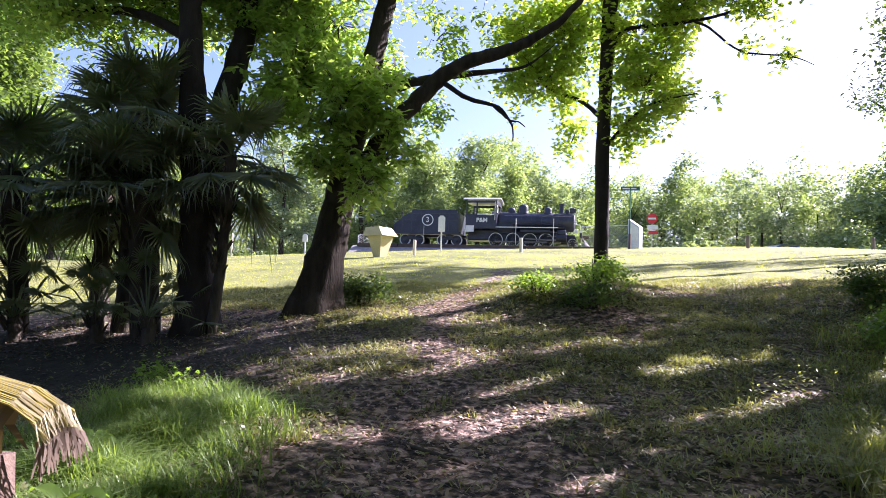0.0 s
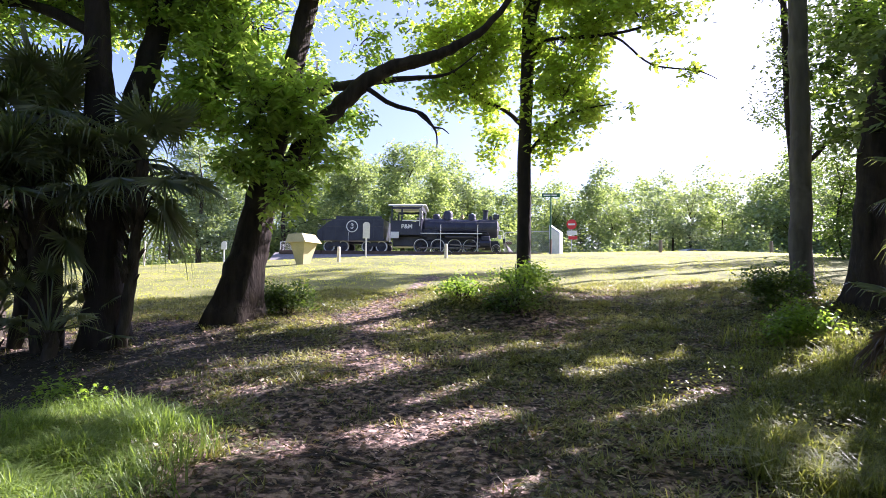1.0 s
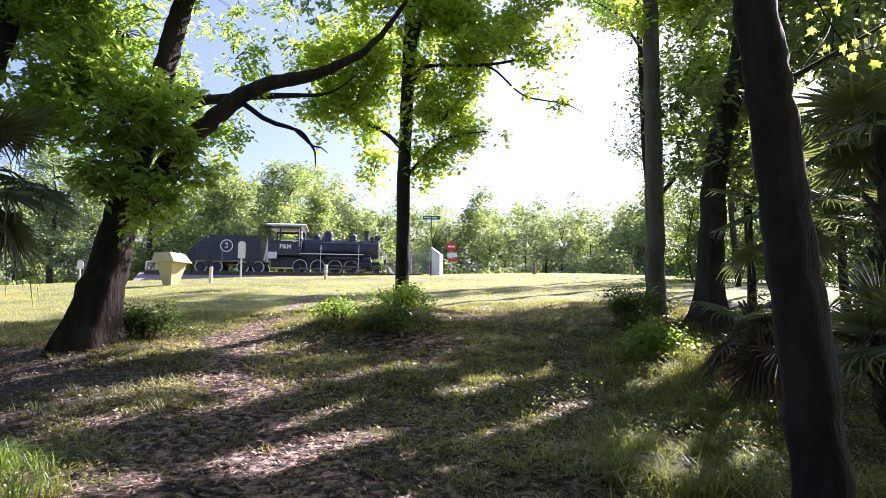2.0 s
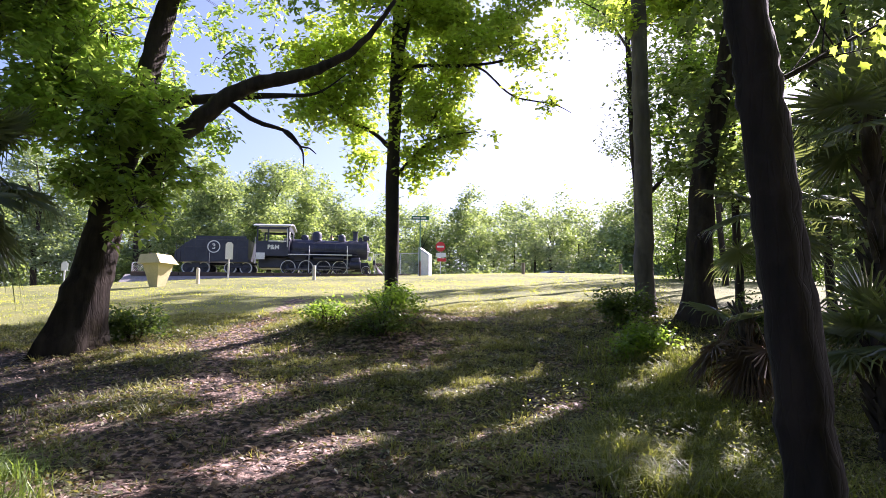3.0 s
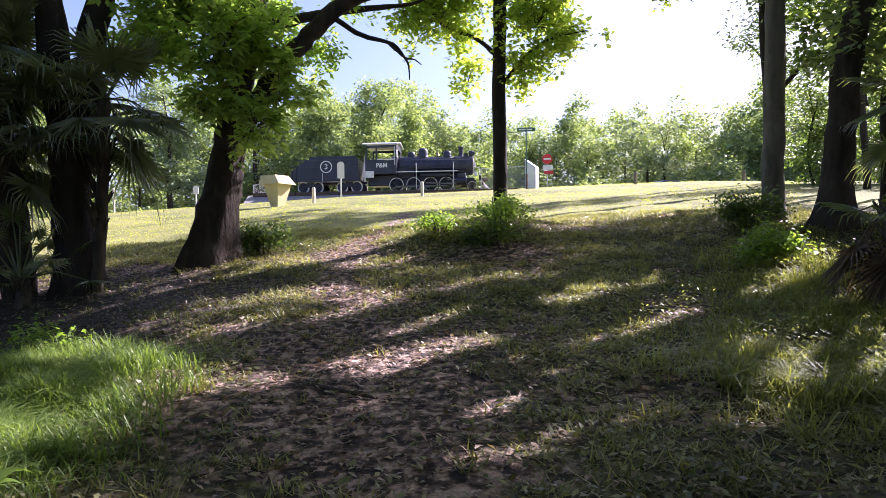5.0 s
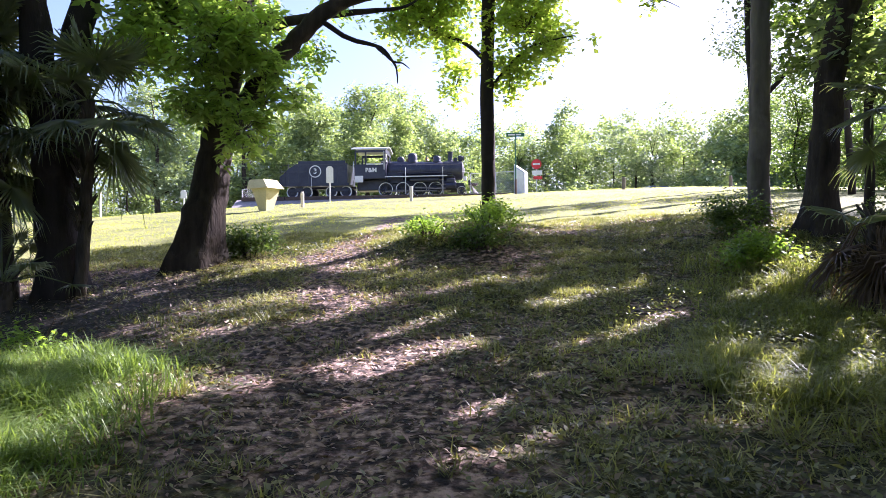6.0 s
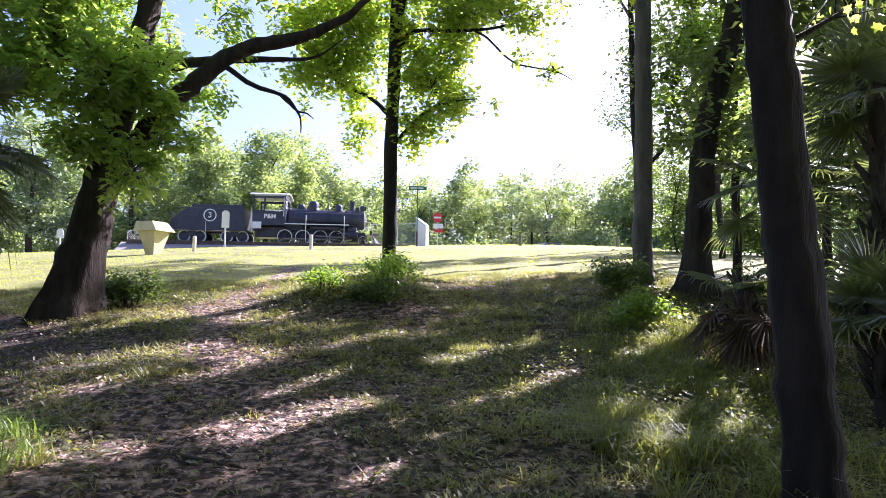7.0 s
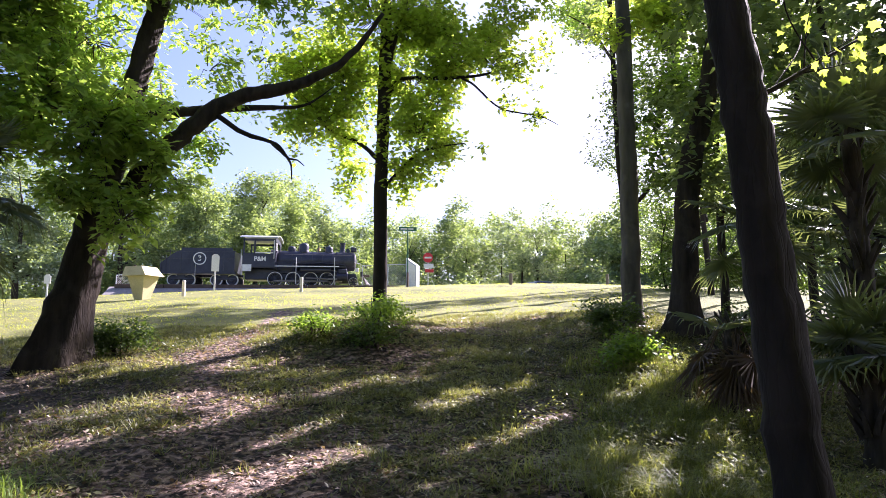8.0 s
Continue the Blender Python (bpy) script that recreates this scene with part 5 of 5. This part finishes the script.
# Several on the right, some out of view, are added to shade the bank.
for k, (x, y, h, r) in enumerate([(20.6, 19.6, 16, 3.2), (18.4, 17.0, 15, 3.0), (21.0, 28.0, 11.5, 2.8), (12.4, 16.6, 14, 2.6), (16.8, 19.4, 15, 3.0), (21.0, 22.5, 14, 3.0), (-15, 21, 11, 3.4), (-20, 27, 12, 4.0), (-13, 17, 10, 2.8), (18, 13, 10, 3.0), (14.5, 7.5, 9, 2.6), (12.8, 9.8, 11, 2.8), (11.2, 7.2, 9.0, 2.4), (14.8, 12.2, 12, 3.0), (10.6, 9.6, 10, 2.4), (12.2, 12.6, 11, 2.6), (16.5, 10.5, 12, 3.0)]):
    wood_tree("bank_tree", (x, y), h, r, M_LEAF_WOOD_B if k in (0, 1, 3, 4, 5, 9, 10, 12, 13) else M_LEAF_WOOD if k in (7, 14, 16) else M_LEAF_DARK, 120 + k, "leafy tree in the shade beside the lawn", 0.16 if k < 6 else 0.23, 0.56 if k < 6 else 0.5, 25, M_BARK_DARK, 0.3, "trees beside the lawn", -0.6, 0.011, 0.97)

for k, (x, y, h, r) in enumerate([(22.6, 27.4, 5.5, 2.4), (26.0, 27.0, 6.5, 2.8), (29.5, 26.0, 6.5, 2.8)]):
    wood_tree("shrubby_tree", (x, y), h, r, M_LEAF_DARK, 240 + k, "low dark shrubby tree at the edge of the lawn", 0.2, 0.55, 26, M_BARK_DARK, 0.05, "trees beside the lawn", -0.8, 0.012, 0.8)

# Added caster for the lawn's shadow, its trunk hidden behind the bent tree.
wood_tree("tall_tree", (29.2, 33.4), 30, 4.6, M_LEAF_OAK, 151, "tall tree added to cast shade from a high crown beside the lawn", 0.30, 0.72, 24, M_BARK, 0.64, "trees beside the lawn", -0.6, 0.008, 0.9)
# its long high boughs are added to throw shadow bands over the lawn
tall = bpy.data.objects["tall_tree"]
TB = tuple(tall.location)
for k, (x, y, z) in enumerate([(26.4, 39.0, 26.3), (25.6, 36.0, 25.2), (24.2, 37.6, 25.4)]):
    limb("bough", tall, TB, [(29.2, 33.4, 21.5 + 0.6 * k), ((29.2 + x) / 2, (33.4 + y) / 2, z - 1.2), (x, y, z)], [0.14, 0.09, 0.03], M_BARK, 6, seed=160 + k)
crown(tall, TB, [(26.8, 39.5, 26.6, 1.2, 0.45), (24.3, 37.5, 25.6, 1.3, 0.45), (28.5, 38.0, 26.6, 1.1, 0.45), (25.6, 36.0, 25.4, 1.3, 0.45), (29.0, 36.0, 26.4, 1.2, 0.5), (27.0, 34.2, 25.0, 1.2, 0.45)], M_LEAF_OAK, 165, 0.6, 24, 0.30, 0.24, 0.5, name="high_crown", twigs=False)


# Added caster behind the straight tree, crown out of view, shading the trail side.
B = (18.05, 24.1, gz(18.05, 24.1) - 0.1)
high = thing("tall_tree", B, "tall slim tree added to cast shade from a wide high crown", "tree", "trees beside the lawn")
limb("trunk", high, B, [B, (18.0, 24.1, 9.0), (18.0, 24.3, 18.5)], [0.22, 0.19, 0.06], M_BARK, 10, seed=171)
for k, (x, y, z) in enumerate([(15.2, 24.4, 16.6), (19.5, 28.0, 18.6), (17.0, 26.0, 17.2), (21.5, 25.5, 17.4)]):
    limb("limb", high, B, [(18.0, 24.2, 13.8 + 0.5 * k), ((18 + x) / 2, (24.2 + y) / 2, z - 0.7), (x, y, z)], [0.09, 0.06, 0.02], M_BARK, 6, seed=172 + k)
crown(high, B, [(17.0, 25.2, 17.2, 1.5, 0.6), (15.2, 24.5, 16.8, 1.1, 0.5), (18.8, 26.4, 17.8, 1.4, 0.6), (19.8, 28.4, 18.6, 1.5, 0.6), (21.5, 25.5, 17.6, 1.5, 0.7), (18.2, 24.2, 19.0, 1.6, 0.8), (20.5, 31.0, 20.0, 1.3, 0.5)], M_LEAF_OAK, 178, 0.5, 22, 0.26, 0.2, 0.5)


# ---- unseen woods added behind and above the viewer to darken the bank ----
near_blobs, stems = [], Geo()
for k in range(34):
    a = 96 + 170 * k / 33 + rngw.uniform(-2, 2)
    d = rngw.uniform(7.5, 10) if k % 2 else rngw.uniform(11, 16)
    x, y = d * math.sin(radians(a)), d * math.cos(radians(a))
    h, r = rngw.uniform(9, 13), rngw.uniform(2.2, 3.0)
    stems.tube([(x, y, gz(x, y) - 0.2), (x + 0.2, y, gz(x, y) + h * 0.85)], [0.2, 0.06], 7)
    for j in range(10):
        f, w, q = 0.1 + 0.85 * (j + rngw.random()) / 10, rngw.uniform(0, 6.28), r * rngw.uniform(0.2, 0.8)
        near_blobs.append((x + q * math.cos(w), y + q * math.sin(w), gz(x, y) + h * f, r * rngw.uniform(0.4, 0.6), r * 0.4))
# Overhead leaf masses, out of view, added to block sky light.
for k in range(210):
    x, y = rngw.uniform(-14, 14), rngw.uniform(-12, 11)
    near_blobs.append((x, y, rngw.uniform(9.5, 12.0) + 0.35 * max(0, y), rngw.uniform(1.3, 2.0), rngw.uniform(0.5, 0.8)))
nw = thing("bank_woodland", (0, 0, 0), "unseen woodland added behind and overhead to shade the bank", "woods", kind="stuff")
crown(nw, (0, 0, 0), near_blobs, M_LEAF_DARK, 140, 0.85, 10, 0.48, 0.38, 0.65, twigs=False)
part("trunks", stems, M_BARK_DARK, nw)


# ---- bushes ----
def bush(at, w, h, seed, mat, label, leaf=0.085, per=30):
    base = (at[0], at[1], gz(*at) - 0.03)
    ob = thing("bush", base, label, "bush", "bushes on the bank")
    rng = random.Random(seed)
    blobs, g = [], Geo()
    for k in range(9):
        a, q = rng.uniform(0, 6.28), rng.uniform(0.1, 0.75)
        c = (base[0] + w * q * math.cos(a), base[1] + w * 0.7 * q * math.sin(a), base[2] + h * rng.uniform(0.3, 0.75) * (1.1 - 0.6 * q))
        blobs.append((*c, w * rng.uniform(0.28, 0.42), h * rng.uniform(0.25, 0.36)))
        e = Vector(c) - Vector(base)
        g.tube([(0.1 * math.cos(a), 0.1 * math.sin(a), 0), e * 0.5 + Vector((0, 0, 0.1)), e + Vector((0, 0, h * 0.2))], [0.014, 0.01, 0.005], 4)
    tagged(part("stemwork", g, M_TWIG, ob), kind="stuff")
    crown(ob, base, blobs, mat, seed, 0.22, per, leaf, 0.11, 0.55, "leaves", twigs=False)


bush((3.2, 12.6), 0.85, 0.9, 131, M_LEAF_BUSH, "leafy green bush round the foot of the maple")
bush((2.1, 12.9), 0.75, 0.55, 132, M_LEAF_BUSH, "bright low bush beside the maple")
# The lower bush takes the leaf colour darkened for shade.
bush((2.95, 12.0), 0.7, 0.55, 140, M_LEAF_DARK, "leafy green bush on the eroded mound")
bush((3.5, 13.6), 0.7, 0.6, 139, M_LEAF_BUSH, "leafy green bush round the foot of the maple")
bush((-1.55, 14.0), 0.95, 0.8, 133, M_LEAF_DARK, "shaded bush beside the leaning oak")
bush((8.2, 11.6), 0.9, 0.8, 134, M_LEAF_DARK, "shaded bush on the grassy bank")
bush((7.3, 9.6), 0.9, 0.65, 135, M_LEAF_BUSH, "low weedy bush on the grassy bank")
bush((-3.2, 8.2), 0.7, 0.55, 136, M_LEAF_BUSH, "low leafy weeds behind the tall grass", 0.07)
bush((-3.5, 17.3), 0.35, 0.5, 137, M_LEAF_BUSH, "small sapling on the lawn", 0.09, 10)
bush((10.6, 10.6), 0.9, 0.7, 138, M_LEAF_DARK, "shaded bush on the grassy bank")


# ---- grass, litter ----
def blades(name, rng, x, y, h, width, lean, mat, label, category="grass", seg=2):
    """Bent grass blades standing on the ground."""
    n = len(x)
    z = ground_z(x, y) - 0.01
    w = rng.uniform(0, 2 * PI, n)
    L = h * rng.uniform(0.5, 1.15, n) * (0.55 + 0.9 * wobble(x, y, 3.1) ** 1.5)
    b = np.stack([x, y, z], -1)
    out = np.stack([np.cos(w), np.sin(w), np.zeros(n)], -1)
    s = np.stack([-np.sin(w), np.cos(w), np.zeros(n)], -1) * (width * rng.uniform(0.7, 1.3, n))[:, None]
    bend = (lean * rng.uniform(0.2, 1.4, n))[:, None]
    m1 = b + np.array((0, 0, 1)) * (L * 0.6)[:, None] + out * bend * L[:, None] * 0.35
    tip = b + np.array((0, 0, 1)) * (L * (1 - 0.25 * bend[:, 0]))[:, None] + out * bend * L[:, None]
    q1 = np.stack([b - s, b + s, m1 + s * 0.8, m1 - s * 0.8], 1)
    q2 = np.stack([m1 - s * 0.8, m1 + s * 0.8, tip + s * 0.12, tip - s * 0.12], 1)
    q = np.stack([q1, q2], 1).reshape(-1, 4, 3) if seg == 2 else np.stack([b - s, b + s, tip + s * 0.2, tip - s * 0.2], 1)
    me = quads_mesh(name, q)
    me.materials.append(mat)
    return tagged(new(name, me), label, category, kind="stuff")


rng = np.random.default_rng(5)


def scatter(n, x0, x1, y0, y1, keep):
    x, y = rng.uniform(x0, x1, n), rng.uniform(y0, y1, n)
    k = rng.uniform(0, 1, n) < keep(x, y)
    return x[k], y[k]


def tufts(x, y, k, r):
    n = len(x)
    return np.repeat(x, k) + rng.normal(0, r, n * k), np.repeat(y, k) + rng.normal(0, r, n * k)


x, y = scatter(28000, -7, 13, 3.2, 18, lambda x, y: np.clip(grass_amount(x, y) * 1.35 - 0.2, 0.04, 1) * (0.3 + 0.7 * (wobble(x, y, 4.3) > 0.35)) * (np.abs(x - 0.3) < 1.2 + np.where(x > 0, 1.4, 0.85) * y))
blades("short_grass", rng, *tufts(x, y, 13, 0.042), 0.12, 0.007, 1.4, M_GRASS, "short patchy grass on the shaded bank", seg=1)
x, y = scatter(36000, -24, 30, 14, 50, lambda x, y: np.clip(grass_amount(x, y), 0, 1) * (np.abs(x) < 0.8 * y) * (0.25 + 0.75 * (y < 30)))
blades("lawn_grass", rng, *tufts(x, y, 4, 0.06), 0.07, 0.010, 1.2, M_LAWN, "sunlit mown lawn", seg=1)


def hump(x, y, cx, cy, rx, ry):
    return np.exp(-(((x - cx) / rx) ** 2) - ((y - cy) / ry) ** 2)


x, y = scatter(24000, -5.2, 0.2, 3.4, 8.6, lambda x, y: (0.3 + 0.7 * (wobble(x, y, 2.2) > 0.42)) * np.clip(1.5 * hump(x, y, -2.3, 5.9, 0.75, 1.1) + 0.9 * hump(x, y, -2.6, 4.3, 1.1, 0.8) + 0.5 * hump(x, y, -3.2, 7.6, 0.8, 0.6) - 0.1, 0, 1))
blades("tall_grass", rng, *tufts(x, y, 6, 0.05), 0.25, 0.005, 1.2, M_GRASS_TALL, "bright tall grass at the water's edge")
x, y = scatter(22000, 1.6, 9.0, 3.0, 11.0, lambda x, y: (0.15 + 0.85 * (wobble(x, y, 2.6) > 0.45)) * np.clip(1.4 * hump(x, y, 4.3, 5.0, 1.0, 1.3) + 1.2 * hump(x, y, 5.9, 7.2, 0.8, 1.1) + 0.8 * hump(x, y, 7.2, 9.2, 1.0, 1.2) - 0.12, 0, 1))
blades("bank_grass", rng, *tufts(x, y, 6, 0.06), 0.30, 0.006, 1.5, M_GRASS_BANK, "long grass and weeds on the shaded bank")
x, y = scatter(6000, 1.6, 9.0, 3.0, 11.0, lambda x, y: np.clip(hump(x, y, 4.9, 6.2, 1.3, 2.0) + hump(x, y, 7.4, 9.0, 1.2, 1.5) - 0.15, 0, 1))
c = np.stack([x, y, ground_z(x, y) + rng.uniform(0.05, 0.3, len(x))], -1)
wq = quads_mesh("weeds", leaf_quads(rng, np.repeat(c, 6, 0) + rng.normal(0, 0.05, (len(c) * 6, 3)), 0.048, 0.5))
wq.materials.append(M_GRASS_BANK)
tagged(new("weeds", wq), "broad-leaved weeds among the bank grass", "weeds", kind="stuff")
# Pale litter is thinned over the darkened hollow.
x, y = scatter(98000, -8, 13, 3.2, 18, lambda x, y: np.clip(1.0 - grass_amount(x, y), 0.12, 1) * (1 - 0.9 * hump(x, y, -5.5, 10.6, 4.8, 2.4)) * (np.abs(x - 0.3) < 1.2 + np.where(x > 0, 1.4, 0.85) * y))
c = np.stack([x, y, ground_z(x, y) + rng.uniform(0.006, 0.03, len(x))], -1)
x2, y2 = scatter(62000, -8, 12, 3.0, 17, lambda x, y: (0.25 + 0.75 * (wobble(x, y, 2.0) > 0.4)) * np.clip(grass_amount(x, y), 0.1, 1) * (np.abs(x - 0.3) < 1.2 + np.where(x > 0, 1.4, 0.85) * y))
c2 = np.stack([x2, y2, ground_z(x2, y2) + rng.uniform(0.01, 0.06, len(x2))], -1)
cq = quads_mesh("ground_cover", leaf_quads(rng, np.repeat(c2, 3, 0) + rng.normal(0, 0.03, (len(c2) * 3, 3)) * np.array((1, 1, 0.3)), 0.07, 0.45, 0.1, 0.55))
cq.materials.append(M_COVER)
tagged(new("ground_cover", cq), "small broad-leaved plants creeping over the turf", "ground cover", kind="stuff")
big = rng.uniform(0, 1, len(c)) < 0.06
lq = quads_mesh("leaf_litter", np.concatenate([leaf_quads(rng, c[~big], 0.06, 0.5, 0.0, 0.7), leaf_quads(rng, c[big], 0.10, 0.42, -0.1, 0.7)]))
lq.materials.append(M_LITTER)
tagged(new("leaf_litter", lq), "pale dead leaves strewn over the soil", "leaf litter", kind="stuff")
g = Geo()
rt = random.Random(9)
for k in range(420):
    x, y = rt.uniform(-5, 8), rt.uniform(3.6, 14)
    a, L = rt.uniform(0, PI), rt.uniform(0.08, 0.35)
    x2, y2 = x + L * math.cos(a), y + L * math.sin(a)
    g.tube([(x, y, gz(x, y) + 0.012), ((x + x2) / 2 + 0.01, (y + y2) / 2, gz(x, y) + 0.025), (x2, y2, gz(x2, y2) + 0.012)], [0.005, 0.005, 0.003], 4)
tw = g.mesh("fallen_twigs")
tw.materials.append(M_TWIG)
tagged(new("fallen_twigs", tw), "scattered small fallen twigs", "twigs", kind="stuff")
p, r = finer([(-0.12, 5.61, gz(-0.12, 5.61) + 0.03), (0.1, 5.45, gz(0.1, 5.45) + 0.035), (0.41, 5.21, gz(0.41, 5.21) + 0.02)], [0.022, 0.018, 0.012], 5, 0.2, 3)
st = Geo().tube(p, r, 7, 0.2, 4).mesh("fallen_stick", True)
st.materials.append(M_TWIG)
tagged(new("fallen_stick", st), "dark fallen stick lying on bare soil", "stick")

# ---- stump with a dead frond over it ----
sx, sy = -2.32, 3.62
sz = gz(sx, sy)
stump = thing("rotten_stump", (sx, sy, sz - 0.05), "pinkish rotten stump in the grass", "stump")
part("trunk", Geo().tube([(-0.08, 0, 0), (-0.07, 0, 0.25), (-0.1, 0.02, 0.5)], [0.25, 0.22, 0.19], 14, 0.3, 5), M_STUMP, stump)
fr = thing("dead_palm_frond", (sx, sy, sz + 0.57), "straw-coloured dead palm frond draped over a stump", "palm frond")
rf = random.Random(6)
quads, hang = [], []
for k in range(80):
    o = (k / 79 - 0.5)
    arch = 0.07 * math.cos(o * 3.0)
    line = [Vector((-0.80, 0.12 * o, 0.26 + 0.4 * arch)), Vector((-0.40, 0.20 * o, 0.31 + 0.7 * arch)), Vector((0.0, 0.30 * o, 0.27 + arch)),
            Vector((0.22 + rf.uniform(-0.02, 0.02), 0.34 * o, 0.21 + arch)), Vector((0.36 + rf.uniform(-0.04, 0.03), 0.35 * o, 0.12 + arch)), Vector((0.42 + rf.uniform(-0.05, 0.03), 0.35 * o, 0.0 + arch))]
    edge = line[-1]
    tipp = edge + Vector((rf.uniform(-0.02, 0.06), rf.uniform(-0.05, 0.05), -rf.uniform(0.05, 0.20)))
    s = Vector((0, 0.005, 0.006 if k % 2 else -0.006))
    for a, c2, f0, f1 in zip(line, line[1:], (0.6, 0.8, 1.0, 1.0, 0.8), (0.8, 1.0, 1.0, 0.8, 0.6)):
        quads.append([tuple(a - s * f0), tuple(a + s * f0), tuple(c2 + s * f1), tuple(c2 - s * f1)])
    s2 = Vector((0.006, 0.008, 0))
    hang.append([tuple(edge - s2), tuple(edge + s2), tuple(tipp + s2 * 0.4), tuple(tipp - s2 * 0.4)])
tagged(part("blade", quads_mesh("blade", np.array(quads)), M_DEADFROND, fr, "pleated straw-yellow blade"), kind="stuff")
for k in range(30):
    q = Vector((rf.uniform(-0.5, 0.3), rf.uniform(-0.2, 0.18), 0.22))
    e = q + Vector((rf.uniform(-0.1, 0.1), rf.uniform(-0.12, 0.02), -rf.uniform(0.25, 0.6)))
    s2 = Vector((rf.uniform(0.012, 0.03), 0.006, 0))
    md = q.lerp(e, 0.5) + Vector((rf.uniform(-0.05, 0.05), -0.05, 0))
    hang.append([tuple(q - s2), tuple(q + s2), tuple(md + s2), tuple(md - s2)])
    hang.append([tuple(md - s2), tuple(md + s2), tuple(e + s2 * 0.2), tuple(e - s2 * 0.2)])
tagged(part("ragged_fringe", quads_mesh("ragged_fringe", np.array(hang)), M_DEADFROND_B, fr, "frayed brown hanging leaflets"), kind="stuff")
part("stalk", Geo().tube([(-1.1, 0, 0.36), (-0.4, 0, 0.35), (0.1, 0, 0.3)], [0.03, 0.024, 0.012], 7), M_DEADFROND, fr)

# ---- broad-leaved plant in the grass ----
def broadleaf(at, seed, n=6, L=0.26):
    rb = random.Random(seed)
    base = (at[0], at[1], gz(*at))
    ob = thing("broad_leaved_weed", base, "broad-leaved green weed among the grass", "plant", "weeds by the stump")
    for k in range(n):
        w, el = 2 * PI * k / n + rb.uniform(-0.4, 0.4), rb.uniform(0.5, 1.0)
        d = Vector((math.cos(w), math.sin(w), 0))
        s_ = Vector((-math.sin(w), math.cos(w), 0))
        root, ln = Vector((0, 0, 0.02)), L * rb.uniform(0.7, 1.2)
        verts, faces = [], []
        for j in range(6):
            f = j / 5
            c = root + d * ln * f * 1.1 + UP * (ln * (1.4 * el * f - 1.1 * f * f) + 0.12)
            wd = ln * 0.2 * math.sin(PI * min(1.0, 0.08 + 0.92 * f)) + 0.002
            verts += [c - s_ * wd + UP * wd * 0.3, c, c + s_ * wd + UP * wd * 0.3]
            if j:
                i = 3 * j
                faces += [(i - 3, i - 2, i + 1, i), (i - 2, i - 1, i + 2, i + 1)]
        leaf = part("leaf", Geo().add(verts, faces), M_LEAF_BUSH, ob, smooth=True)
        part("stalk", Geo().tube([(0, 0, 0), root + UP * 0.12], [0.006, 0.004], 5), M_LEAF_BUSH, leaf)


broadleaf((-1.95, 3.75), 1, 6, 0.28)
broadleaf((-1.6, 3.5), 2, 5, 0.22)
broadleaf((-2.55, 5.2), 3, 6, 0.2)
